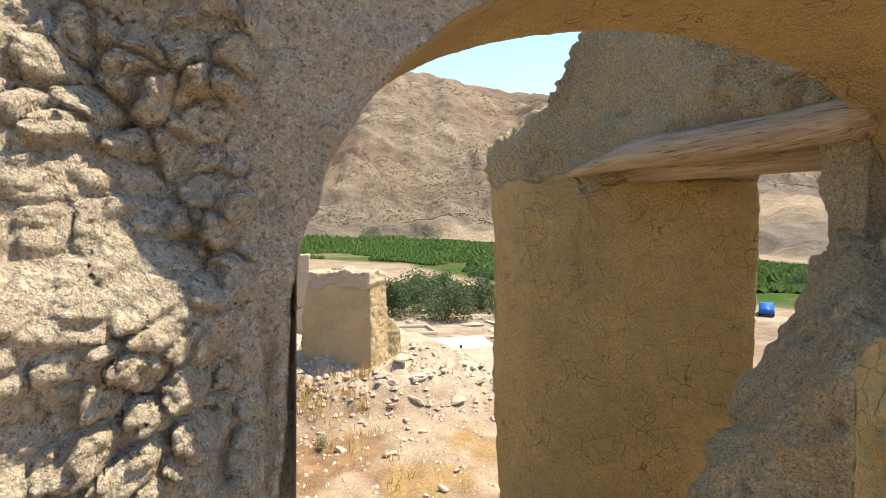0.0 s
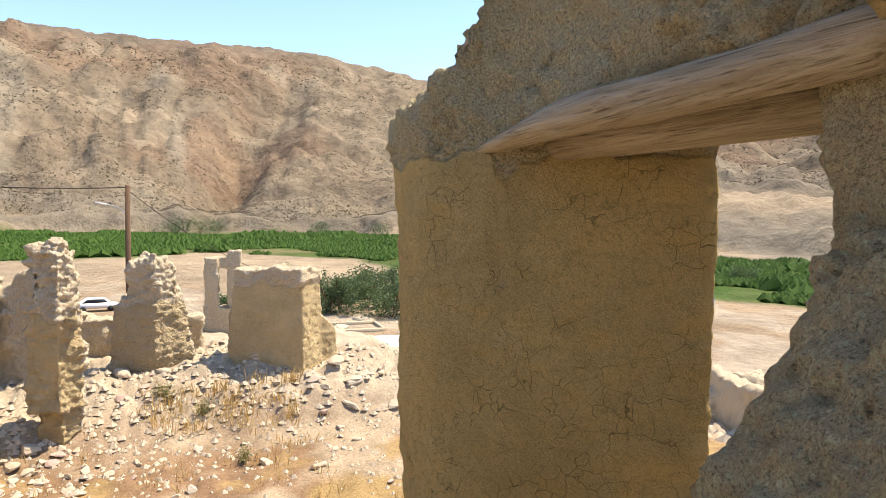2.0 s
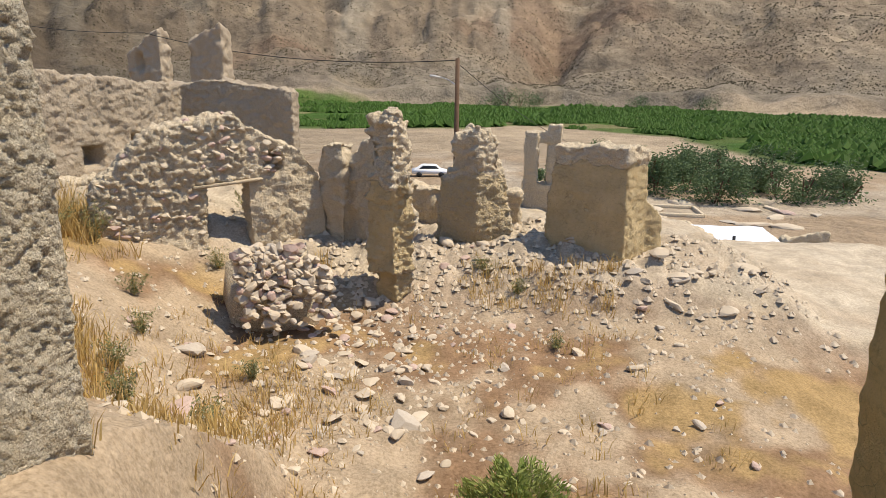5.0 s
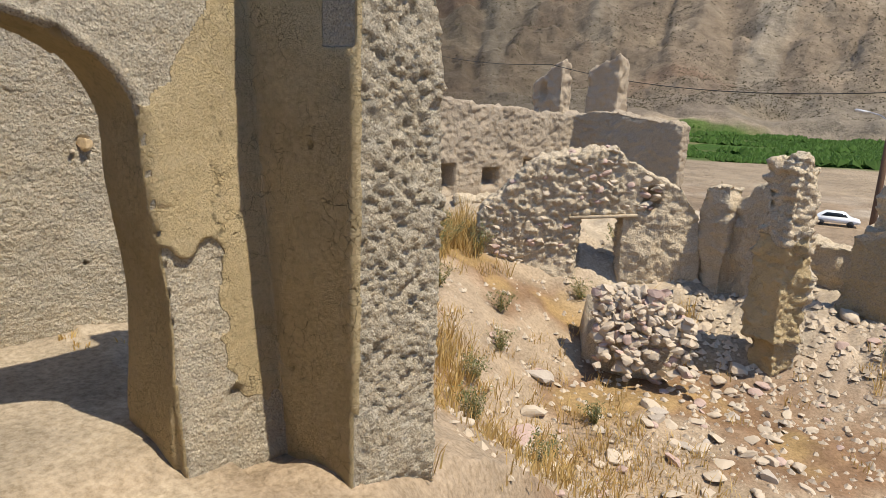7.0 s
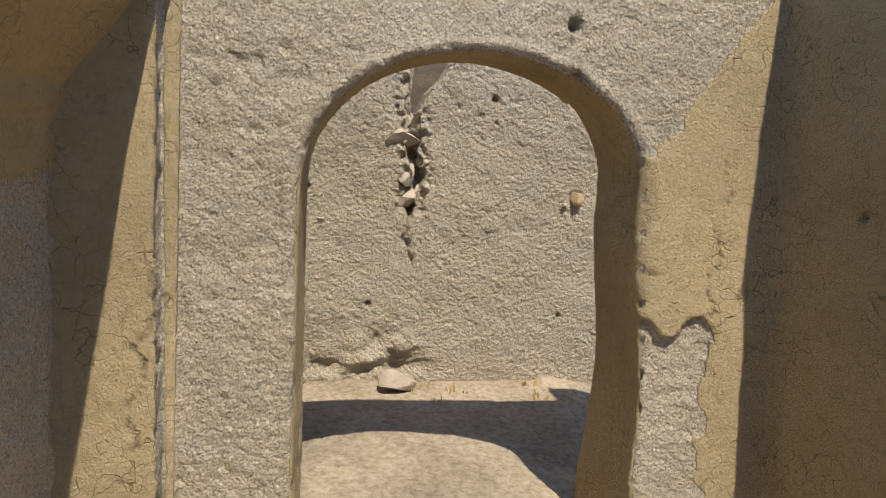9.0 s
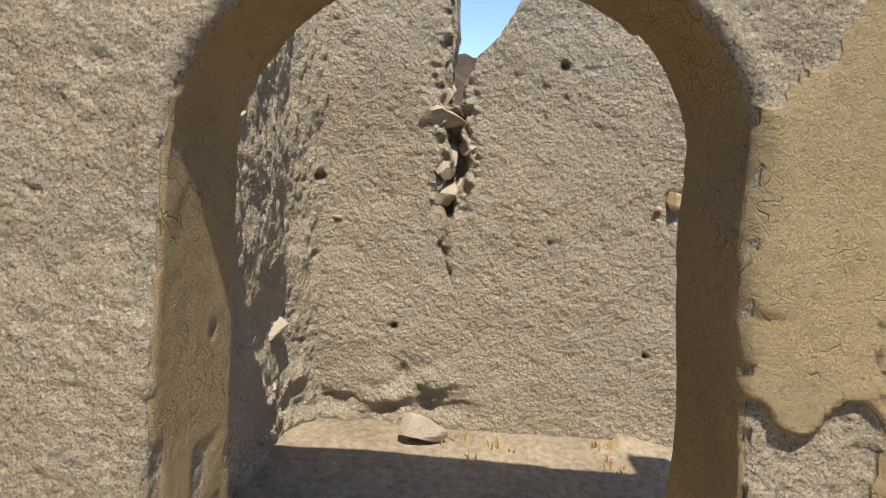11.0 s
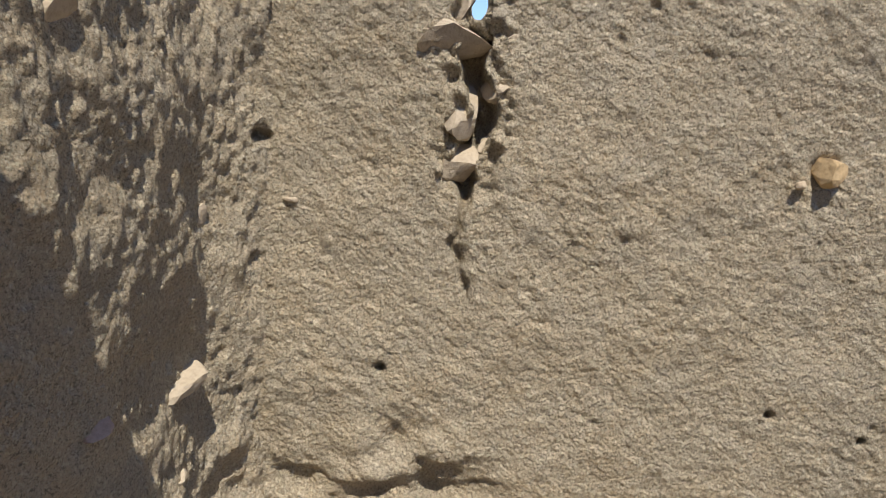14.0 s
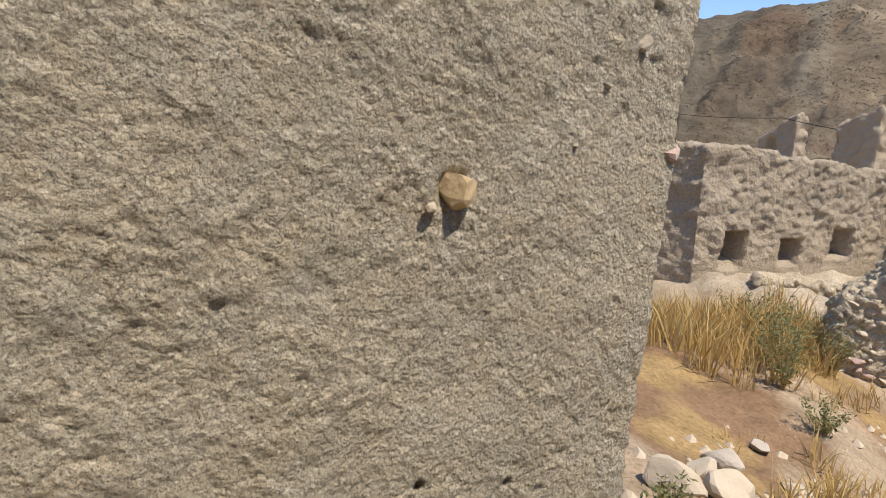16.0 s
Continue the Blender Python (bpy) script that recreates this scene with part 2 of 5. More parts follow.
GLASS = plain_rough("tinted_glass", (0.02, 0.025, 0.03), (0.03, 0.035, 0.04), 2.0, 0.02, 0.001, 0.1)


def wood_mat(name, c1, c2, dark):
    n = Nodes(name)
    grain = n.noise((55, 2.2, 55), 6, 0.65, dist=0.6)
    streak = n.noise((150, 3.5, 150), 4, 0.6)
    col = n.mix(n.ramp(grain, (0.35, 0.0), (0.65, 1.0)), c1, c2)
    col = n.mix(n.ramp(streak, (0.3, 0.85), (0.46, 0.0)), col, dark)
    return n.done(col, n.bump(n.math("ADD", grain, streak), 0.9, 0.012), 0.85)


WOOD = wood_mat("weathered_wood", (0.36, 0.27, 0.17), (0.56, 0.46, 0.33), (0.12, 0.085, 0.05))
POLE = wood_mat("brown_pole_wood", (0.11, 0.065, 0.04), (0.16, 0.10, 0.065), (0.05, 0.03, 0.02))


# ---- noise on arrays ----
def hashed(i, j, k, seed):
    h = (i * 374761393 + j * 668265263 + k * 2147483647 + seed * 1274126177) & 0xFFFFFFFF
    h = ((h ^ (h >> 13)) * 1274126177) & 0xFFFFFFFF
    h = ((h ^ (h >> 16)) * 2246822519) & 0xFFFFFFFF
    return ((h ^ (h >> 15)) & 0xFFFFFF) / float(0xFFFFFF)


def vnoise(p, s, seed=0):
    """Value noise, -1 to 1; s is the size of a cell in metres (one number or three)."""
    q = np.asarray(p) / np.asarray(s, float)
    b = np.floor(q).astype(np.int64)
    f = q - b
    f = f * f * f * (f * (f * 6 - 15) + 10)
    out = 0
    for i in (0, 1):
        for j in (0, 1):
            for k in (0, 1):
                w = (f[:, 0] if i else 1 - f[:, 0]) * (f[:, 1] if j else 1 - f[:, 1]) * (f[:, 2] if k else 1 - f[:, 2])
                out = out + w * hashed(b[:, 0] + i, b[:, 1] + j, b[:, 2] + k, seed)
    return out * 2 - 1


def fbm(p, s, octaves=4, seed=0, gain=0.5):
    out, a, s = 0, 1.0, np.asarray(s, float)
    for o in range(octaves):
        out = out + a * vnoise(p, s, seed + o * 17)
        a, s = a * gain, s * 0.5
    return out


def worley(p, s, seed=0):
    """Distances to the nearest and next nearest of the scattered points, in cells."""
    q = np.asarray(p) / np.asarray(s, float)
    b = np.floor(q).astype(np.int64)
    d1 = np.full(len(q), 9.0)
    d2 = d1.copy()
    for i in (-1, 0, 1):
        for j in (-1, 0, 1):
            for k in (-1, 0, 1):
                c = (b[:, 0] + i, b[:, 1] + j, b[:, 2] + k)
                d = np.sqrt(sum((c[a] + hashed(*c, seed + 5 * a) - q[:, a]) ** 2 for a in range(3)))
                d2 = np.minimum(d2, np.maximum(d, d1))
                d1 = np.minimum(d1, d)
    return d1, d2


def smooth(x, a=0.0, b=1.0):
    t = np.clip((np.asarray(x, float) - a) / (b - a), 0, 1)
    return t * t * (3 - 2 * t)


# ---- mesh helpers ----
def part(name, bm, material, parent=None, label="", flat=False):
    me = bpy.data.meshes.new(name)
    bm.to_mesh(me)
    bm.free()
    me.materials.append(material)
    if not flat:
        me.polygons.foreach_set("use_smooth", [True] * len(me.polygons))
    ob = new(name, me)
    if parent:
        ob.parent = parent
    if label:
        ob["label"] = label
    return ob


def empty(name, at=(0, 0, 0), label="", category="", group="", kind="", rz=0):
    ob = new(name)
    ob.matrix_basis = pose(*at, 0, 0, rz)
    return tagged(ob, label, category, group, kind)


def slab(bm, outline, place, thick):
    """A solid: the outline (u, v) set upright by place(u, v, w), w running from 0 to thick."""
    a = [bm.verts.new(place(u, v, 0.0)) for u, v in outline]
    b = [bm.verts.new(place(u, v, thick)) for u, v in outline]
    bm.faces.new(a)
    bm.faces.new(b[::-1])
    for i in range(len(a)):
        j = (i + 1) % len(a)
        bm.faces.new((a[j], a[i], b[i], b[j]))


def column(bm, foot, z0, z1, grow=1.0):
    """A solid over the foot polygon, from z0 to z1 (numbers, or z1 one for each corner)."""
    cx, cy = sum(p[0] for p in foot) / len(foot), sum(p[1] for p in foot) / len(foot)
    tops = z1 if isinstance(z1, (list, tuple)) else [z1] * len(foot)
    a = [bm.verts.new((x, y, z0)) for x, y in foot]
    b = [bm.verts.new((cx + (x - cx) * grow, cy + (y - cy) * grow, z)) for (x, y), z in zip(foot, tops)]
    bm.faces.new(a[::-1])
    bm.faces.new(b)
    for i in range(len(a)):
        j = (i + 1) % len(a)
        bm.faces.new((a[i], a[j], b[j], b[i]))


def mesh_from(name, co, faces, material, attrs=None, even=True):
    me = bpy.data.meshes.new(name)
    me.from_pydata(np.asarray(co).tolist(), [], faces)
    for key, values in (attrs or {}).items():
        if np.ndim(values) == 1:
            me.attributes.new(key, "FLOAT", "POINT").data.foreach_set("value", np.asarray(values, np.float32))
        else:
            rgba = np.ones((len(co), 4), np.float32)
            rgba[:, :3] = values
            me.attributes.new(key, "FLOAT_COLOR", "POINT").data.foreach_set("color", rgba.ravel())
    me.materials.append(material)
    if even:
        me.polygons.foreach_set("use_smooth", [True] * len(me.polygons))
    return me


def clay(name, build, voxel, shape, material, parent=None):
    """Solids built by build(bm) are fused into one even skin, which shape(p, n) then works: offset along the normal, and plaster from 0 to 1."""
    bm = bmesh.new()
    build(bm)
    bmesh.ops.recalc_face_normals(bm, faces=bm.faces)
    raw = bpy.data.meshes.new(name)
    bm.to_mesh(raw)
    bm.free()
    tmp = new(name + "_core", raw)
    mod = tmp.modifiers.new("skin", "REMESH")
    mod.mode, mod.voxel_size = "VOXEL", voxel
    skin = tmp.evaluated_get(bpy.context.evaluated_depsgraph_get()).to_mesh()
    nv = len(skin.vertices)
    co, no = np.empty(nv * 3, np.float32), np.empty(nv * 3, np.float32)
    skin.vertices.foreach_get("co", co)
    skin.vertices.foreach_get("normal", no)
    p, n = co.reshape(-1, 3).astype(float), no.reshape(-1, 3).astype(float)
    idx = np.empty(len(skin.loops), np.int32)
    skin.loops.foreach_get("vertex_index", idx)
    start = np.empty(len(skin.polygons), np.int32)
    skin.polygons.foreach_get("loop_start", start)
    faces = [f.tolist() for f in np.split(idx, start[1:])]
    bpy.data.objects.remove(tmp)
    bpy.data.meshes.remove(raw)
    res = shape(p, n)
    off, pl = res[0], res[1]
    dark = res[2] if len(res) > 2 else np.zeros(len(p))
    co = p + n * off[:, None]
    if len(res) > 3:
        co = co + res[3]
    ob = new(name, mesh_from(name, co, faces, material, {"plaster": np.clip(pl, 0, 1), "dark": np.clip(dark, 0, 1)}))
    if parent:
        ob.parent = parent
    return ob


def raw_relief(p, seed, clump=0.045, amp=0.011):
    """Rough thrown mud: soft unevenness, clods and grain."""
    d1, d2 = worley(p + 0.012 * np.c_[vnoise(p, 0.05, 1), vnoise(p, 0.05, 2), vnoise(p, 0.05, 3)], clump, seed)
    e1, e2 = worley(p, clump * 0.55, seed + 7)
    clods = amp * (0.75 * np.sqrt(np.maximum(1 - (d1 / 0.62) ** 2, 0)) + 0.55 * np.sqrt(np.maximum(1 - (e1 / 0.6) ** 2, 0)) - 0.5)
    patch = smooth(vnoise(p, 0.17, seed + 21), -0.5, 0.6)
    holes = smooth(vnoise(p, clump * 0.7, seed + 31), 0.55, 0.8) * smooth(vnoise(p, 0.2, seed + 33), -0.3, 0.5)
    return 0.012 * fbm(p, 0.45, 3, seed) + 1.15 * clods * (0.5 + 0.9 * patch) - 0.8 * amp * holes + 0.0015 * fbm(p, 0.06, 2, seed + 9)


def rock(bm, size, seed, m=None, squash=0.7, cuts=2):
    """One angular stone of about that size, at the origin or at m."""
    made = bmesh.ops.create_icosphere(bm, subdivisions=cuts, radius=0.5)["verts"]
    rnd = random.Random(seed)
    planes = [(Vector((rnd.gauss(0, 1), rnd.gauss(0, 1), rnd.gauss(0, 1))).normalized(), rnd.uniform(0.17, 0.36)) for _ in range(8)]
    sx, sy, sz = rnd.uniform(0.8, 1.25), rnd.uniform(0.65, 1.0), squash * rnd.uniform(0.75, 1.1)
    for v in made:
        c = v.co.copy()
        for nrm, d in planes:
            over = c.dot(nrm) - d
            if over > 0:
                c -= nrm * over * 0.92
        c *= 1 + 0.10 * noise.noise(c * 4 + Vector((seed * 1.7, 0, 0)))
        v.co = Vector((c.x * sx, c.y * sy, c.z * sz)) * size * 1.25
        if m is not None:
            v.co = m @ v.co
    return made


# ---- the ground, from the floors to the hills ----
AZ_RIDGE = ((-180, 6), (-130, 7), (-95, 8.6), (-84, 6.6), (-60, 8), (-40, 10.2), (-34, 10.9), (-24, 12.0), (-15, 13.0), (-6, 12.9), (0, 13.3), (7, 12.9), (17, 11.2), (30, 9.6), (51, 8.8), (90, 7), (180, 6))
GREEN_IN = ((-180, 400), (-40, 165), (-17, 150), (0, 165), (12, 150), (22, 105), (45, 90), (70, 85), (95, 400), (180, 400))
GREEN_OUT = ((-180, 330), (-17, 322), (12, 325), (28, 260), (45, 182), (70, 180), (180, 330))
CX, CY = -0.9, 2.4          # the middle of the rings


def curve_of(table, az):
    return np.interp(az, [a for a, _ in table], [v for _, v in table])


def near_height(x, y):
    """Floors, the bank below the rooms, the yard and its rubble, and the fall to the valley."""
    edge = np.interp(x, (-9, -4.6, -1.9, -1.5, 0.9, 1.5), (4.4, 4.4, 4.2, 3.2, 3.05, 0.8))
    width = np.interp(x, (-9, -5, -3.5, -1.6, -0.4, 1.0), (8.0, 6.5, 4.2, 3.0, 2.2, 1.5))
    west = smooth(-3.2 - x, 0, 3.4)
    yard = -2.08 + 1.15 * west + 0.68 * smooth(y, 10.4, 12.6) * smooth(5.6 - x, 0, 1.6) * (1 - 0.4 * west)
    yard = yard - 0.25 * smooth(x, 2.5, 5)
    s = np.maximum(smooth((y - edge) / width), smooth(x, 1.75, 3.2))
    room2 = smooth(-x, 2.25, 2.6)
    deck = 0.02 + 0.09 * room2 * smooth(5.2 - y, 0, 1)
    deck = deck - 0.22 * smooth(y, 3.5, 4.4) * smooth(-1.2 - x, 0, 0.5)
    z = deck * (1 - s) + yard * s
    d = np.maximum(y - 15.3, x - 4.5)
    d = np.maximum(d, -x - 45)
    return z * (1 - smooth(d / 32.0)) - 9.25 * smooth(d / 32.0)


def ground_height(x, y):
    x, y = np.atleast_1d(np.asarray(x, float)), np.atleast_1d(np.asarray(y, float))
    p = np.c_[x, y, np.zeros_like(x)]
    r = np.hypot(x - CX, y - CY)
    az = np.degrees(np.arctan2(x - CX, y - CY))
    z = near_height(x, y)
    indoor = (x > -4.3) & (x < 1.6) & (y < 3.4) & (y > -4)
    rough = np.where(indoor, 0.25, 1.0) * smooth(60 - r, 0, 40)
    z = z + rough * (0.10 * fbm(p, 1.7, 3, 3) + 0.025 * fbm(p, 0.28, 3, 5))
    heap = smooth(y, 10.8, 12.2) * smooth(16.5 - y, 0, 1.5) * smooth(6 - x, 0, 1)
    z = z + heap * 0.16 * np.abs(fbm(p, 0.5, 3, 8))
    back = smooth(r, 30, 120) * np.where(y < 0, 1.0, 0.0)
    z = z * (1 - back) - 2.0 * back
    # the hills
    el = np.tan(np.radians(curve_of(AZ_RIDGE, az) + 0.22 * fbm(np.c_[az, az * 0, az * 0], 7.0, 4, 21)))
    foot = 330 + 14 * fbm(np.c_[x, y, x * 0], 60, 3, 23) - 105 * smooth(az, 26, 44) * smooth(110 - az, 0, 20)
    ridge = 880.0
    t = np.clip((r - foot) / (ridge - foot), 0, 1)
    warp = np.c_[az * 9 + 0.05 * r, r * 0.55, r * 0]
    gully = np.abs(fbm(np.c_[az * 6.5 + 6 * vnoise(warp, 60, 2), r / 42.0, r * 0], (26, 9, 1), 4, 31))
    gully2 = np.abs(fbm(np.c_[x, y, x * 0], 46, 4, 33))
    left = 0.45 + 0.55 * smooth(6 - az, 0, 14)
    rise = (0.55 * t + 0.45 * smooth(t)) * (el * ridge + 11)
    rise = rise - (11 * left * (0.55 - gully) + 7 * (0.5 - gully2)) * smooth(t, 0.03, 0.3) * (1 - smooth(t, 0.75, 1.0))
    draw = np.exp(-((az - (0.2 + 10 * np.clip(t, 0, 1) ** 1.2)) / (2.2 + 2 * t)) ** 2) * smooth(t, 0.0, 0.15) * (1 - smooth(t, 0.55, 0.85))
    rise = rise - 26 * draw
    cliff = smooth(r - foot, -3, 3) * (6.5 + 3.0 * vnoise(np.c_[x, y, x * 0], 17, 41) + 1.5 * vnoise(np.c_[x, y, x * 0], 6, 42))
    ledge = 1.1 * np.sin((r - foot) / 5.5) * smooth(r - foot, 4, 12) * (1 - smooth(r - foot, 60, 110))
    hill = np.where(r > foot - 4, cliff + ledge + np.maximum(rise, 0) * smooth(r - foot, 0, 30), 0)
    hill = hill - 120 * smooth(r, ridge, ridge + 500)
    return np.where(r > 200, -9.25 + 0.4 * vnoise(p, 30, 6) + hill, z)


def build_ground():
    az = np.r_[np.arange(-110, 62, 0.3), np.arange(62, 250, 2.0)]
    rings = [0.0]
    r = 0.12
    while r < 1500:
        rings.append(r)
        r *= 1.0145 if r < 40 else (1.02 if r < 320 else 1.009 if r < 900 else 1.06)
    rings = np.array(rings[1:])
    A, R = np.meshgrid(np.radians(az), rings)
    x, y = (CX + R * np.sin(A)).ravel(), (CY + R * np.cos(A)).ravel()
    z = ground_height(x, y)
    na, nr = len(az), len(rings)
    i = np.arange(nr - 1)[:, None] * na
    j = np.arange(na)[None, :]
    k = (j + 1) % na
    quads = np.stack([i + j, i + k, i + na + k, i + na + j], -1).reshape(-1, 4)[:, ::-1]
    x, y, z = np.r_[x, CX], np.r_[y, CY], np.r_[z, z[0]]
    hub = len(x) - 1
    fan = [[a, (a + 1) % na, hub][::-1] for a in range(na)][::-1]
    p = np.c_[x, y, z]
    rr = np.hypot(x - CX, y - CY)
    deg = np.degrees(np.arctan2(x - CX, y - CY))
    flat = np.c_[x, y, x * 0]

    def lay(base, over, w):
        return base * (1 - w[:, None]) + np.array(over) * w[:, None]

    n1, n2 = fbm(flat, 1.1, 4, 51), fbm(flat, 3.5, 3, 53)
    tint = np.tile((0.42, 0.325, 0.225), (len(x), 1))
    yard = smooth(y, 4.6, 6.0) * smooth(14.5 - y, 0, 3)
    tint = lay(tint, (0.265, 0.165, 0.098), yard * smooth(0.75 * n1 + 0.8 * n2 + 0.35 + 0.5 * smooth(x, -1.5, 1.5), 0, 0.7))
    tint = lay(tint, (0.40, 0.275, 0.125), yard * smooth(n1 - 0.4 * n2, 0.1, 0.6) * 0.8)
    tint = lay(tint, (0.52, 0.445, 0.345), smooth(y, 10.4, 12.2) * smooth(30 - y, 0, 10) * (0.75 + 0.25 * n1))
    tint = lay(tint, (0.40, 0.335, 0.25), smooth(-x, 2.0, 2.8) * smooth(5.0 - y, 0, 1.0))
    # first-room floor, out of view, made paler to bounce light onto the pier
    tint = lay(tint, (0.53, 0.44, 0.325), smooth(3.4 - y, 0, 0.4) * smooth(y, 1.1, 1.3) * smooth(x, -2.4, -2.2) * smooth(1.4 - x, 0, 0.2))
    out = smooth(rr, 34, 50)
    tint = lay(tint, (0.38, 0.285, 0.195), out)
    tint = lay(tint, (0.47, 0.39, 0.30), out * smooth(fbm(flat, 9, 3, 57), 0.05, 0.5) * smooth(120 - rr, 0, 40))
    tint = lay(tint, (0.40, 0.33, 0.24), smooth(rr, 90, 110) * 0.5)
    wob = 9 * fbm(flat, 26, 3, 61) + 0 * rr
    g_in, g_out = curve_of(GREEN_IN, deg), curve_of(GREEN_OUT, deg)
    green = smooth(rr + wob, g_in - 4, g_in + 4) * smooth(g_out - rr + 0.5 * wob, -2, 4) * smooth(deg + 75, 0, 10)
    tint = lay(tint, (0.055, 0.115, 0.02), green)
    tint = lay(tint, (0.10, 0.14, 0.04), green * smooth(fbm(flat, 16, 4, 63), 0.0, 0.5) * 0.8)
    tint = lay(tint, (0.31, 0.25, 0.14), green * smooth(fbm(flat, 22, 3, 65), 0.35, 0.6) * 0.55)
    hill = smooth(rr, 318, 334) * (1 - green)
    m1, m2 = fbm(flat, 120, 4, 71), fbm(flat, 40, 4, 73)
    hillc = lay(np.tile((0.262, 0.203, 0.145), (len(x), 1)), (0.345, 0.275, 0.198), smooth(m2 + 0.4 * m1, -0.1, 0.7))
    hillc = lay(hillc, (0.25, 0.165, 0.112), smooth(m1, 0.1, 0.6) * 0.7)
    hillc = lay(hillc, (0.32, 0.27, 0.205), smooth(-fbm(np.c_[deg * 6.5, rr / 42, rr * 0], (20, 7, 1), 3, 31), 0.15, 0.7) * smooth(8 - deg, 0, 10) * 0.8)
    hillc = lay(hillc, (0.20, 0.165, 0.135), smooth(rr, 700, 860) * 0.5)
    band = smooth(410 - rr, 0, 60)
    hillc = lay(hillc, (0.25, 0.215, 0.17), band * 0.7)
    hillc = lay(hillc, (0.34, 0.27, 0.185), band * smooth(fbm(flat, 30, 3, 77), 0.1, 0.5) * 0.6)
    # western hills toned down by bearing, their brightness set in the colour
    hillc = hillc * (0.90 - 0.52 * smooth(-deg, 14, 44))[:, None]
    bank = smooth(deg, 28, 40) * smooth(rr, 175, 190) * smooth(300 - rr, 0, 60)
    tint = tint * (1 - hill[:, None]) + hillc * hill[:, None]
    tint = lay(tint, (0.17, 0.155, 0.13), bank * (1 - green) * smooth(fbm(flat, 20, 3, 79), -0.6, 0.2) * 0.8)
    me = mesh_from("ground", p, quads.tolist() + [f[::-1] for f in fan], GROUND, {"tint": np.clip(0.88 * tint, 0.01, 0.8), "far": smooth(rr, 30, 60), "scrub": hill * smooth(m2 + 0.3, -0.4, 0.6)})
    tagged(new("ground", me), "dry sandy yard falling to a green valley below bare brown hills", "ground", kind="structure")


build_ground()


def gz(x, y):
    return float(ground_height(x, y)[0])


# ---- the rooms that are walked through ----
def arc(cx, half, spring, rise, n=18, power=2.0):
    """The crown of an arch, from its left springing to its right one."""
    full = 2.0 / power
    return [(cx - half * math.copysign(abs(math.cos(math.pi * i / n)) ** full, math.cos(math.pi * i / n)), spring + rise * math.sin(math.pi * i / n) ** full) for i in range(n + 1)]


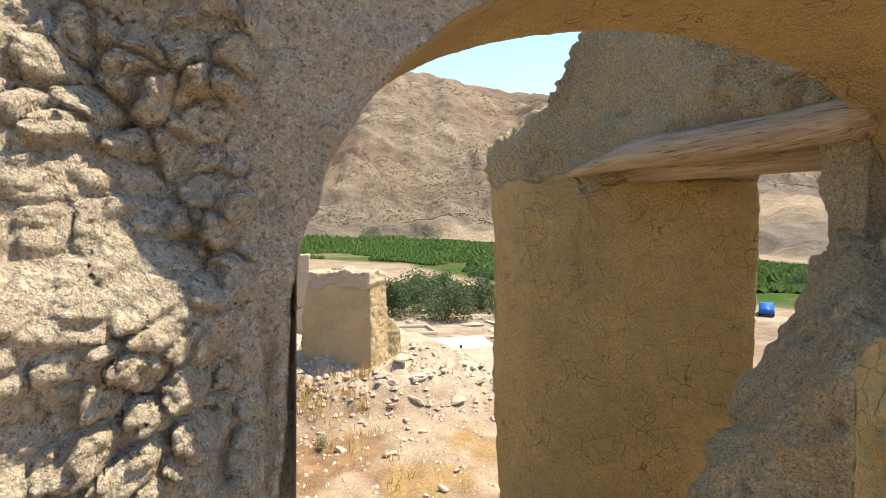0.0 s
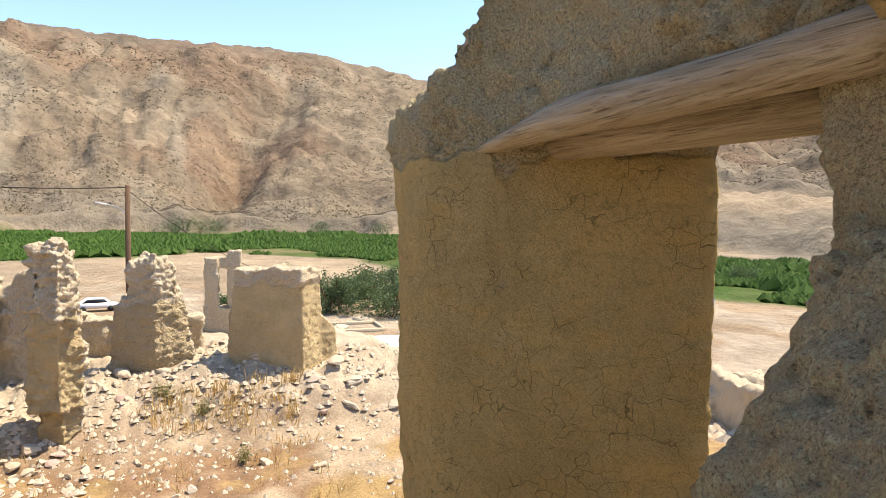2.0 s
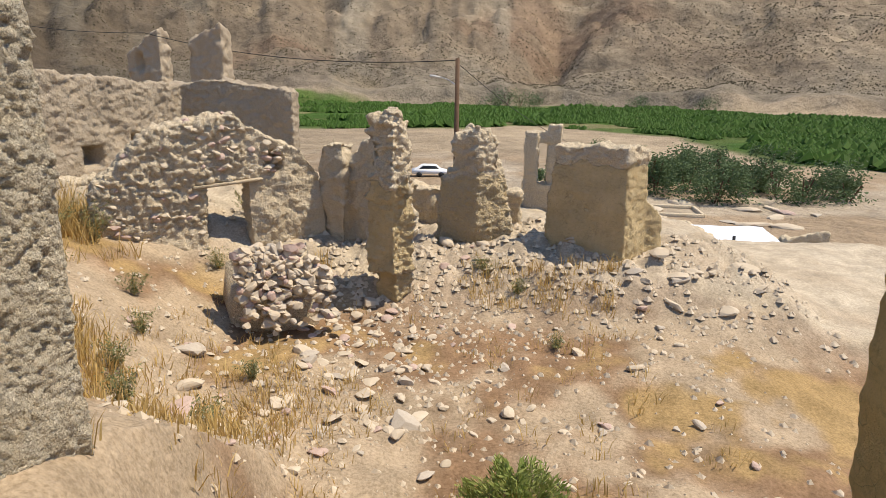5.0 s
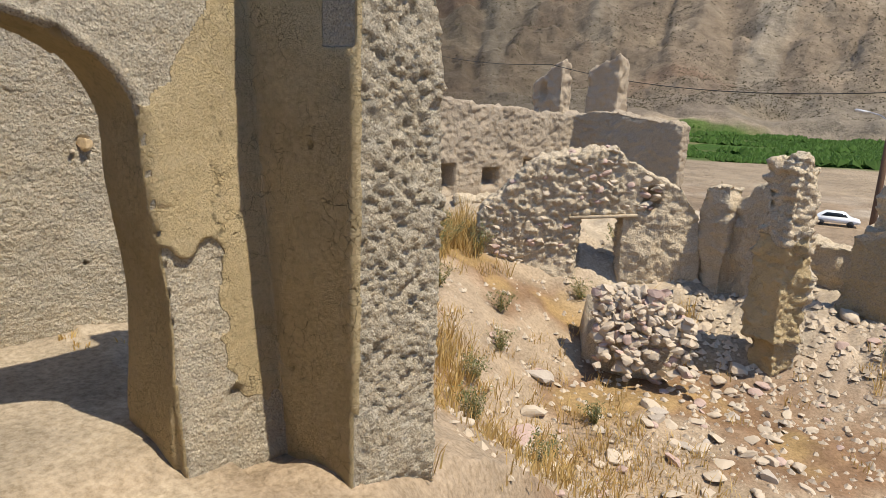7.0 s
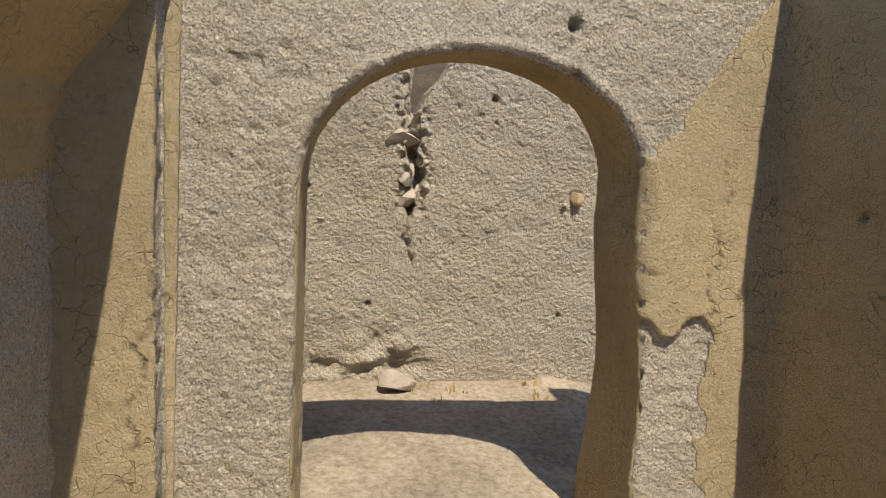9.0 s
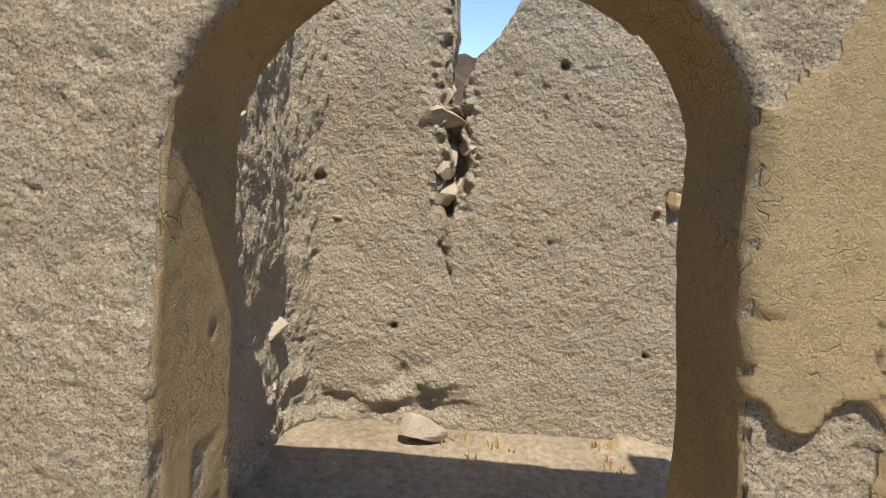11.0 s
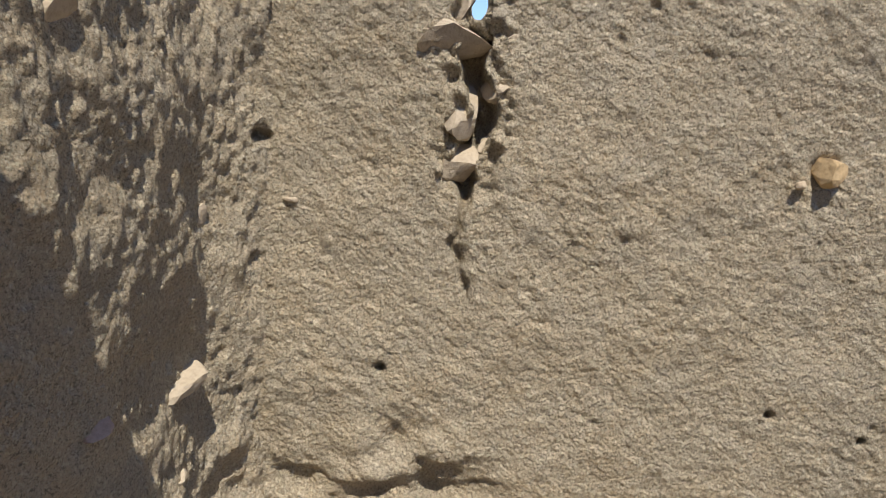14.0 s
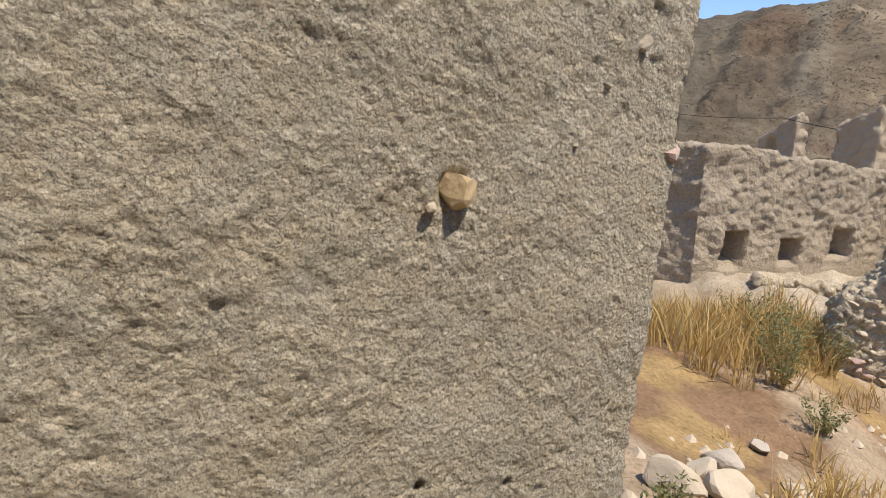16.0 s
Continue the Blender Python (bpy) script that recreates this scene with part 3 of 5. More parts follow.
def build_south_wall():
    """The first doorway: wall between y 0.9 and 1.29, lumpy outside, plastered inside."""
    def solids(bm):
        crown = arc(0.78, 0.75, 1.41, 0.61, 22, 2.4)
        out = [(-2.9, -0.3), (0.0, -0.3)] + crown + [(1.54, -0.3), (1.95, -0.3), (1.95, 2.0), (1.5, 2.2), (0.7, 2.26), (-0.4, 2.3), (-1.6, 2.5), (-2.9, 2.4)]
        slab(bm, out, lambda u, v, w: (u, 0.9 + w, v), 0.39)
        slab(bm, [(-0.03, 0.97), (-0.03, 1.1), (-2.9, 1.1), (-2.9, -0.1), (-0.7, 0.42), (-0.40, 0.88)], lambda u, v, w: (u, v - 0.34 * max(0.0, 2.5 - w) * (v < 0.8), w - 0.3), 2.55)
        # unseen overhang added at the inner corner, like a vault springing, to cast shade
        slab(bm, [(1.25, 1.55), (1.34, 1.72), (1.54, 1.98), (1.62, 2.12), (1.60, 2.3), (1.1, 2.3), (1.1, 1.55)], lambda u, v, w: (-2.75 + w, u - 0.09 * max(0, w - 0.4) * (u > 1.3), v), 1.75)

    def shape(p, n):
        x, y, z = p.T
        south = smooth(-n[:, 1], 0.2, 0.6)
        q = p + 0.035 * np.c_[vnoise(p, 0.11, 4), vnoise(p, 0.11, 5), vnoise(p, 0.11, 6)]
        d1, d2 = worley(q, 0.05, 3)
        e1, e2 = worley(p, 0.026, 9)
        lump = np.sqrt(np.maximum(1 - (d1 / 0.68) ** 2, 0)) * (0.25 + 0.75 * smooth(vnoise(p, 0.12, 12), -0.35, 0.25))
        corn = np.sqrt(np.maximum(1 - (e1 / 0.62) ** 2, 0))
        ctr = np.clip(np.hypot((x - 0.78) / 0.75, np.maximum(z - 1.41, 0) / 0.61), 0, 3)
        inside = smooth(1.17 - ctr, 0, 0.14) * (x > -0.15) * (x < 1.65) * smooth(y, 0.905, 0.95)
        rawside = south * (1 - smooth(y, 0.93, 1.0))
        reach = smooth(-x, -0.06, 0.10) * 0.75 + 0.25
        off = rawside * reach * (0.024 * lump + 0.010 * corn * (0.3 + lump) + 0.022 * fbm(p, 0.2, 3, 2) - 0.025)
        hollow = np.exp(-((x + 0.03) / 0.07) ** 2 - ((z - 1.38) / 0.09) ** 2)
        off = off - 0.05 * hollow * rawside
        pl = np.maximum(inside, smooth(n[:, 1], 0.0, 0.4))
        end = smooth(y, 1.2, 1.245) * (1 - smooth(z, 1.35, 1.6)) * (x < 0.2)
        pl = pl * (1 - 0.9 * end)
        off = off + (1 - rawside) * (0.012 * fbm(p, 0.5, 3, 6) + 0.005 * (1 - pl) * fbm(p, 0.05, 3, 8)) + 0.012 * end * fbm(p, 0.07, 3, 14)
        return off, pl
    def clods(p, n):
        x, y, z = p.T
        front = smooth(-n[:, 1], 0.3, 0.7)
        edge = np.interp(z, (1.30, 1.40, 1.46, 1.49, 1.54, 1.60, 1.70, 1.80, 2.1), (-0.03, -0.05, -0.05, -0.02, -0.02, -0.08, -0.13, -0.18, -0.30))
        q = p + 0.012 * np.c_[vnoise(p, 0.045, 4), vnoise(p, 0.045, 5), vnoise(p, 0.045, 6)]
        d1, d2 = worley(q, 0.044, 3)
        e1, e2 = worley(p, 0.0145, 9)
        fade = smooth(0.04 - x, 0, 0.09)
        some = 0.45 + 0.55 * smooth(vnoise(p, 0.06, 12), -0.4, 0.2)
        lump = (0.5 * np.sqrt(np.maximum(1 - (d1 / 0.85) ** 2, 0)) + 0.5 * smooth(d2 - d1, 0.0, 0.22)) * some
        corn = np.sqrt(np.maximum(1 - (e1 / 0.62) ** 2, 0))
        off = front * fade * (0.040 * lump + 0.014 * corn * (0.2 + lump) + 0.012 * fbm(p, 0.1, 3, 2) - 0.018)
        lean = np.zeros((len(p), 3))
        lean[:, 1] = front * (-0.006 - 1.15 * np.maximum(edge - x, 0) - 0.02 * smooth(edge - x, -0.01, 0.02)) - 0.006 * front + 0.07 * front * smooth(x, -0.02, 0.05)
        return off, np.zeros(len(p)), np.zeros(len(p)), lean

    ob = clay("wall_south", solids, 0.0105, shape, MUD_LUMP)
    fine = clay("clod_facing", lambda bm: column(bm, [(-0.46, 0.90), (0.05, 0.90), (0.05, 1.02), (-0.46, 1.02)], 1.12, 2.12), 0.0042, clods, MUD_LUMP, ob)
    fine["label"] = "thick crust of dried mud clods"
    tagged(ob, "thick mud wall with clods outside and a plastered arched doorway", "wall", kind="structure")


def build_east_wall():
    """Wall along x 1.31 with a lintelled opening; its free end stands as a pier."""
    def solids(bm):
        # the pier
        column(bm, [(1.31, 2.55), (1.125, 2.80), (1.13, 3.26), (1.45, 3.45), (2.0, 3.2), (1.86, 2.16)], -0.9, [2.42, 2.05, 2.0, 2.2, 2.5, 2.62])
        # wall over the opening
        slab(bm, [(1.2, 1.90), (2.62, 1.85), (2.95, 1.86), (2.75, 2.42), (2.35, 2.55), (1.9, 2.62), (1.2, 2.7)], lambda u, v, w: (1.315 + w + 0.1 * (2.6 - u) * 0.3, u, v), 0.55)
        # broken jamb on the near side, hanging from the wall
        column(bm, [(1.37, 1.28), (1.9, 1.05), (2.1, 1.35), (1.92, 1.55), (1.39, 1.42)], 1.0, 2.2)
        column(bm, [(1.42, 1.25), (1.9, 1.0), (2.1, 1.35), (1.95, 1.5), (1.45, 1.40)], -0.9, 1.3)
        # sill rubble under the opening
        column(bm, [(1.4, 1.4), (1.95, 1.3), (1.95, 2.3), (1.45, 2.6)], -0.9, 0.12)

    def shape(p, n):
        x, y, z = p.T
        top = 1.80 + 0.035 * (2.58 - y) + 0.05 * vnoise(p, 0.12, 3)
        rawtop = smooth(z, top - 0.05, top + 0.08)
        near = smooth(1.62 - y, 0, 0.1)
        pl = (1 - rawtop) * (1 - near)
        edge = np.exp(-((x - 1.31) / 0.07) ** 2 - ((y - 2.52) / 0.10) ** 2) * smooth(z, 0.9, 1.4) * 0.5 * smooth(vnoise(p, 0.07, 19), -0.4, 0.5)
        under = smooth(-n[:, 2], 0.4, 0.8) * (1 - near)
        pl = np.clip(np.maximum(pl - edge, under), 0, 1)
        lean = np.zeros((len(p), 3))
        lean[:, 0] = 0.05 * np.clip(1.7 - z, 0, 1.7) * smooth(1.42 - x, 0, 0.2) * smooth(y, 2.62, 2.85)
        rel = raw_relief(p, 7, 0.05, 0.022) + 0.028 * fbm(p, 0.16, 3, 4)
        off = (1 - pl) * rel + pl * (0.011 * fbm(p, 0.4, 3, 5) + 0.006 * fbm(p, 0.05, 3, 15) + 0.007 * fbm(p * np.array((1, 1, 2.2)), 0.13, 2, 16))
        dark = np.zeros(len(p))
        # each hole is sunk, and its shade painted through dark
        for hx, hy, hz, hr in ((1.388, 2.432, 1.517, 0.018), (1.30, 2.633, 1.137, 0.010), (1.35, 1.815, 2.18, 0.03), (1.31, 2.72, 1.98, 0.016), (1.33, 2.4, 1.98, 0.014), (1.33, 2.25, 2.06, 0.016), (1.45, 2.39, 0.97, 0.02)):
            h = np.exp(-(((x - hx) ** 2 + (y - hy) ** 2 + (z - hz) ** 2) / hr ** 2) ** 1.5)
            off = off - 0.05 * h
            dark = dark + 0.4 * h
        groove = np.exp(-((y - (2.56 + 0.02 * np.sin(z * 9) - 0.03 * (z - 1.4))) / 0.012) ** 2) * (x < 1.36) * smooth(z, 1.25, 1.35) * (1 - smooth(z, 1.78, 1.85))
        off = off - 0.02 * groove * smooth(vnoise(p, 0.09, 29), -0.3, 0.3)
        return off, pl, dark, lean
    ob = clay("wall_east", solids, 0.0155, shape, MUD_EAST)
    tagged(ob, "yellow plastered mud pier and wall with a window opening", "wall", kind="structure")

    def broken(bm):
        column(bm, [(0.93, 1.30), (1.08, 1.02), (1.40, 0.92), (1.95, 0.95), (1.95, 1.35), (1.40, 1.36)], -0.3, [0.98, 1.40, 1.72, 1.9, 1.85, 1.62])

    def shape2(p, n):
        off = raw_relief(p, 17, 0.055, 0.022) + 0.028 * fbm(p, 0.14, 3, 24)
        return off, 0.85 * smooth(-n[:, 1] - 0.2 * n[:, 2], 0.3, 0.8) + 0.25 * vnoise(p, 0.2, 3)
    ob = clay("broken_wall", broken, 0.015, shape2, MUD_EAST)
    tagged(ob, "broken sloping stump of a mud wall beside the doorway", "wall", kind="structure")


def build_west_wall():
    """The second doorway, an arch between y 1.98 and 3.18, and the wall stub north of it."""
    def front(z):
        return -2.265 - 0.115 * z

    def solids(bm):
        crown = arc(2.58, 0.61, 1.46, 0.475)
        out = [(1.2, -0.3), (1.97, -0.3)] + crown + [(3.2, -0.3), (4.2, -0.3), (4.2, 2.2), (3.7, 2.32), (3.1, 2.29), (2.6, 2.25), (2.2, 2.22), (1.65, 2.22), (1.2, 2.28)]
        slab(bm, out, lambda u, v, w: (front(v) - w * (0.53 - 0.075 * v if v < 1.7 else 0.40 - 0.36 * (v - 1.7)) / 0.5, u, v), 0.5)
        slab(bm, [(1.2, -0.3), (1.6, -0.3), (1.57, 1.0), (1.55, 2.38), (1.2, 2.38)], lambda u, v, w: (front(v) + 0.10 - w, u, v), 0.3)
        slab(bm, [(3.70, -0.9), (4.22, -0.9), (4.24, 1.2), (4.2, 2.0), (4.1, 2.55), (3.70, 2.6)], lambda u, v, w: (-1.765 - w, u, v), 0.98)

    def shape(p, n):
        x, y, z = p.T
        warp = 0.05 * vnoise(p, 0.13, 5) + 0.03 * vnoise(p, 0.05, 6)
        face = smooth(n[:, 0], 0.3, 0.7)
        stub_s = smooth(-n[:, 1], 0.45, 0.8) * smooth(y, 3.6, 3.66) * (x > -2.5)
        rt = smooth(y, 3.12, 3.2)
        line = 1.62 + (y - 3.2) * 1.35 + warp
        a = rt * smooth(line - z, -0.012, 0.012) * (y < 3.72)
        low = smooth(3.44 + 0.05 * np.sin(z * 7) + 0.12 * smooth(0.6 - z, 0, 0.5) * 0 + warp - y, -0.01, 0.01) * smooth(1.0 + 0.03 * np.sin(y * 30) + warp * 0.5 - z, -0.01, 0.01)
        low = np.maximum(low, smooth(0.28 + 1.5 * warp - z, -0.01, 0.02))
        a = a * (1 - low)
        b = smooth(1.62 - y, 0, 0.02) * smooth(0.55 + 0.5 * vnoise(p, 0.3, 8), 0.0, 0.4)
        inner = smooth(np.maximum(1 - face, 0) - 0.25, 0, 0.3) * (y > 1.93) * (y < 3.28) * (x < front(z) - 0.012) * (x > -2.86)
        left_j = inner * (y < 2.3) * (z < 1.5)
        inner = inner - left_j * smooth(vnoise(p, 0.10, 18) + 0.3 - z * 0.9 + 0.15 * (x + 2.5), 0.0, 0.3)
        top_gone = smooth(z, 1.84, 1.86) * smooth(x, -1.98, -1.94)
        pl = np.clip(np.maximum.reduce([face * a, face * b, inner, stub_s * (1 - 0.7 * top_gone)]), 0, 1)
        rel = raw_relief(p, 27, 0.034, 0.004) + 0.005 * fbm(p, 0.15, 3, 3) + 0.003 * fbm(p, 0.035, 2, 4) - 0.010 * smooth(vnoise(p, 0.045, 66), 0.5, 0.8)
        end = face * smooth(x, -1.86, -1.8)
        rel = rel + end * (0.012 * fbm(p, 0.16, 3, 33) + raw_relief(p * np.array((1, 1, 1.5)), 35, 0.06, 0.02))
        off = (1 - pl) * rel + pl * (0.013 + 0.004 * fbm(p, 0.4, 2, 7) + 0.0015 * fbm(p, 0.05, 2, 8))
        rim = np.hypot((y - 2.58) / 0.61, np.maximum(z - 1.46, 0) / 0.475)
        off = off + 0.012 * face * np.exp(-((rim - 1.04) / 0.03) ** 2) * (y > 1.9) * (y < 3.25) * (z > 1.2)
        flow = 0.02 * np.sin(z * 5.0 + 1) * (1 - face) * (y > 3.0) * (y < 3.3) * (x < -2.35)
        off = off + flow
        dark = np.zeros(len(p))
        # holes pushed in, with their inner shade painted through dark
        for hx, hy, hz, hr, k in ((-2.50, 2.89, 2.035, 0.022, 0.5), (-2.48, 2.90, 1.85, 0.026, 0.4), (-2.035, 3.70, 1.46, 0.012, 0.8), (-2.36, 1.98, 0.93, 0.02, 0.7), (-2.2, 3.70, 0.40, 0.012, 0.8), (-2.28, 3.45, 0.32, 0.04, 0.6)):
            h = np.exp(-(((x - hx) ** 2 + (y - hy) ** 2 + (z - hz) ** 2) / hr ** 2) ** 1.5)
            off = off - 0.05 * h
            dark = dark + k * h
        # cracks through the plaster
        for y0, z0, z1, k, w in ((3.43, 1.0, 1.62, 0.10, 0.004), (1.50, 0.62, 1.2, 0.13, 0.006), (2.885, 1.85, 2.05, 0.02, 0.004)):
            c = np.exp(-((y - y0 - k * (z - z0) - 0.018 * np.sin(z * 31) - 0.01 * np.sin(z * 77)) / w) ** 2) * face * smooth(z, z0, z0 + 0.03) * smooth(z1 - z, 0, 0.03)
            # the shade down in the crack goes into dark as well
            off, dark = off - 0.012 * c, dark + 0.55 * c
        return off, pl, dark
    ob = clay("wall_west", solids, 0.0145, shape, MUD)
    tagged(ob, "mud wall with a plaster-edged arch and a broken wall stub", "wall", kind="structure")


def build_back_room():
    """The back wall with its split, and the stony side wall that it meets."""
    def solids(bm):
        out = [(1.5, -0.3), (4.34, -0.35), (4.31, 0.45), (4.35, 0.9), (4.40, 1.5), (4.44, 2.2), (4.45, 2.62), (3.6, 2.7), (3.0, 2.52), (2.80, 2.2), (2.70, 2.02), (2.60, 1.93), (2.545, 1.80), (2.535, 1.70), (2.50, 1.70), (2.49, 1.85), (2.50, 2.05), (2.48, 2.3), (2.44, 2.62), (1.9, 2.7), (1.5, 2.7)]
        slab(bm, out, lambda u, v, w: (-4.165 - w, u, v), 0.48)
        slab(bm, [(-2.7, -0.3), (-4.4, -0.3), (-4.4, 2.55), (-3.4, 2.45), (-2.7, 2.5)], lambda u, v, w: (u, 1.78 - w, v), 0.45)
        column(bm, [(-4.22, 1.7), (-4.22, 1.95), (-4.05, 1.82), (-3.9, 1.75), (-3.9, 1.6)], -0.3, 2.4)

    def shape(p, n):
        x, y, z = p.T
        side = smooth(n[:, 1], 0.3, 0.7) * (y < 2.0)
        rel = raw_relief(p, 47, 0.028, 0.0042) + 0.006 * fbm(p, 0.14, 3, 43) + 0.0035 * fbm(p, 0.03, 2, 44) - 0.012 * smooth(vnoise(p, 0.045, 64), 0.5, 0.8) * smooth(vnoise(p, 0.3, 65), -0.2, 0.5)
        coarse = smooth(0.62 - z + 0.25 * vnoise(p, 0.3, 45), 0, 0.5) * smooth(3.2 - y, 0, 0.8)
        rel = rel + coarse * 0.03 * fbm(p, 0.13, 3, 46)
        tall = p * np.array((1, 1, 0.38))
        d1, d2 = worley(tall, 0.035, 48)
        rel = rel + side * (0.012 * fbm(tall, 0.10, 3, 47) + 0.03 * np.maximum(0.5 - d1, 0) + 0.02 * fbm(p, 0.35, 2, 49))
        # the split: wide above, a thread below
        yc = 2.522 + 0.014 * np.sin(z * 23) + 0.02 * np.sin(z * 9 + 1) + 0.012 * vnoise(p, 0.04, 58)
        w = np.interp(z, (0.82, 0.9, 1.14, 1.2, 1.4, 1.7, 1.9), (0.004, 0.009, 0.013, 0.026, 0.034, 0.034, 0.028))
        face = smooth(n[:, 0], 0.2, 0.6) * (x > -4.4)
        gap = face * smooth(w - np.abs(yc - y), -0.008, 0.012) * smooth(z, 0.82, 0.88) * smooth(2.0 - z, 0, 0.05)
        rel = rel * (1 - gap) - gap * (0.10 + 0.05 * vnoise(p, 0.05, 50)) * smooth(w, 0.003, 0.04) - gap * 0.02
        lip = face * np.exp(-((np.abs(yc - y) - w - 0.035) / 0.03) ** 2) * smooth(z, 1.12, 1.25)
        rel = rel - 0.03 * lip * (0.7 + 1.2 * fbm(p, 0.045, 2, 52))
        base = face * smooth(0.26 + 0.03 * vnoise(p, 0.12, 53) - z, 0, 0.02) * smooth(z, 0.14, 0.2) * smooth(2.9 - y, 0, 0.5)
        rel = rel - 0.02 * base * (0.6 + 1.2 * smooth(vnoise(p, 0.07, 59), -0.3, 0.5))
        # dark paints shade into the split and then into the small holes
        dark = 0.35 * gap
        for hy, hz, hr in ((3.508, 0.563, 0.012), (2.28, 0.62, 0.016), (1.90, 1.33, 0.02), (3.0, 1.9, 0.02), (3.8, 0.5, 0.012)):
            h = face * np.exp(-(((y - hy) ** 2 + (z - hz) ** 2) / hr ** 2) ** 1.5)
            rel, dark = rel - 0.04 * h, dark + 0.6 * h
        pit = face * np.exp(-(((y - 3.561) / 0.05) ** 2 + ((z - 1.326) / 0.045) ** 2) ** 2)
        rel = rel * (1 - pit) - 0.025 * pit
        return rel, np.zeros(len(p)), dark
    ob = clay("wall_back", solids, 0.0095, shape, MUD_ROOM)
    tagged(ob, "grey straw-mud wall with a deep vertical split", "wall", kind="structure")
    return ob


build_south_wall()
build_east_wall()
build_west_wall()
back_wall = build_back_room()


# ---- the beam over the opening ----
def build_lintel():
    bm = bmesh.new()
    rnd = random.Random(5)
    n, ring = 46, 18
    loops = []
    for i in range(n + 1):
        t = i / n
        y = 2.70 - 1.46 * t
        x = 1.315 - 0.02 * math.sin(t * 3.1) + 0.05 * t
        z = 1.825 + 0.085 * t + 0.02 * math.sin(t * 5.0)
        ry = (0.012 + 0.040 * min(1, t * 2.6)) * (1.0 if t < 0.97 else 0.7)
        rx = 0.055
        loop = []
        for k in range(ring):
            a = 2 * math.pi * k / ring
            w = 1 + 0.13 * noise.noise(Vector((math.cos(a) * 1.5, math.sin(a) * 1.5, t * 5))) + 0.07 * noise.noise(Vector((math.cos(a) * 6, math.sin(a) * 6, t * 9)))
            loop.append(bm.verts.new((x + rx * math.cos(a) * w, y, z + ry * math.sin(a) * w)))
        loops.append(loop)
    for i in range(n):
        for k in range(ring):
            bm.faces.new((loops[i][k], loops[i][(k + 1) % ring], loops[i + 1][(k + 1) % ring], loops[i + 1][k]))
    bm.faces.new(loops[0][::-1])
    bm.faces.new(loops[-1])
    bmesh.ops.recalc_face_normals(bm, faces=bm.faces)
    beam = part("lintel_beam", bm, WOOD)
    tagged(beam, "weathered split wooden lintel beam over the window opening", "beam")
    for y, x, z in ((2.0, 1.50, 1.845), (1.75, 1.62, 1.85)):
        bm = bmesh.new()
        m = pose(x, y, z, 0, 0, 0)
        bmesh.ops.create_cone(bm, cap_ends=True, segments=12, radius1=0.05, radius2=0.06, depth=1.5, matrix=m @ pose(0, 0, 0, 90, 0, 3))
        for v in bm.verts:
            v.co += Vector((0, 0, 0.012 * noise.noise(v.co * 7)))
        tagged(part("lintel_log", bm, WOOD), "rough inner lintel log plastered into the wall", "beam", "lintel logs")


build_lintel()


# ---- stones set in the walls of the back room ----
def wall_stone(name, at, size, seed, mat, parent, label, squash=0.8, turn=0, stretch=(1, 1, 1)):
    bm = bmesh.new()
    rock(bm, size, seed, pose(*at, turn, 10, 20) @ Matrix.Diagonal((*stretch, 1)), squash, 3 if size > 0.07 else 2)
    return part(name, bm, mat, parent, label, True)


wall_stone("stone", (-4.165, 3.561, 1.328), 0.105, 3, STONE_TAN, back_wall, "tan stone stuck in the mud", 0.85)
wall_stone("stone", (-4.15, 3.487, 1.285), 0.034, 5, STONE, back_wall, "", 0.9)
for i, (y, z, s) in enumerate(((2.455, 1.63, 0.21), (2.462, 1.44, 0.19), (2.478, 1.27, 0.16), (2.60, 1.52, 0.10), (2.605, 1.33, 0.10), (2.575, 1.19, 0.08), (2.50, 1.13, 0.06), (2.615, 1.66, 0.09), (2.47, 1.76, 0.12))):
    wall_stone("stone", (-4.24, y, z), s * 1.2, 11 + i, STONE_MUD, back_wall, "pale stone wedged in the split", 0.72, 8 * i)
for i, (x, z, s) in enumerate(((-3.86, 0.65, 0.16), (-3.62, 0.50, 0.12), (-3.70, 0.98, 0.10), (-3.95, 0.95, 0.08), (-3.55, 0.33, 0.16), (-3.8, 0.40, 0.11), (-3.98, 0.72, 0.09), (-3.45, 0.72, 0.13), (-3.72, 1.25, 0.09), (-3.4, 1.55, 0.09), (-3.3, 1.75, 0.08), (-4.0, 1.1, 0.07), (-3.5, 0.18, 0.17))):
    wall_stone("stone", (x, 1.755 + 0.015 * math.sin(i * 3), z), s, 31 + i, (STONE_MUD, STONE_PINK, STONE_MUD)[i % 3], back_wall, "", 0.8, 25 * i)
for i, (y, z, s) in enumerate(((1.98, 1.14, 0.06), (3.33, 1.23, 0.04), (2.72, 0.85, 0.03), (2.95, 0.62, 0.05), (3.25, 0.78, 0.03), (3.9, 0.9, 0.04), (4.05, 1.62, 0.05), (3.75, 1.58, 0.035), (3.95, 1.45, 0.035), (4.18, 1.75, 0.075), (3.1, 1.55, 0.04), (2.9, 0.42, 0.04), (3.4, 0.36, 0.035), (2.3, 1.0, 0.03), (4.15, 1.2, 0.04), (3.5, 1.75, 0.04))):
    wall_stone("stone", (-4.178, y, z), s * 0.85, 61 + i, STONE_MUD, back_wall, "", 0.75, 31 * i)
wall_stone("stone", (-4.23, 4.37, 1.44), 0.12, 91, STONE_PINK, back_wall, "pinkish block in the broken wall end", 0.8)
for i in range(4):
    wall_stone("stone", (-4.27, 4.29 + 0.03 * (i % 2), 0.14 + 0.085 * i), 0.11 - 0.01 * i, 95 + i, STONE_MUD, back_wall, "", 0.45, 0, (1.2, 1.3, 1))


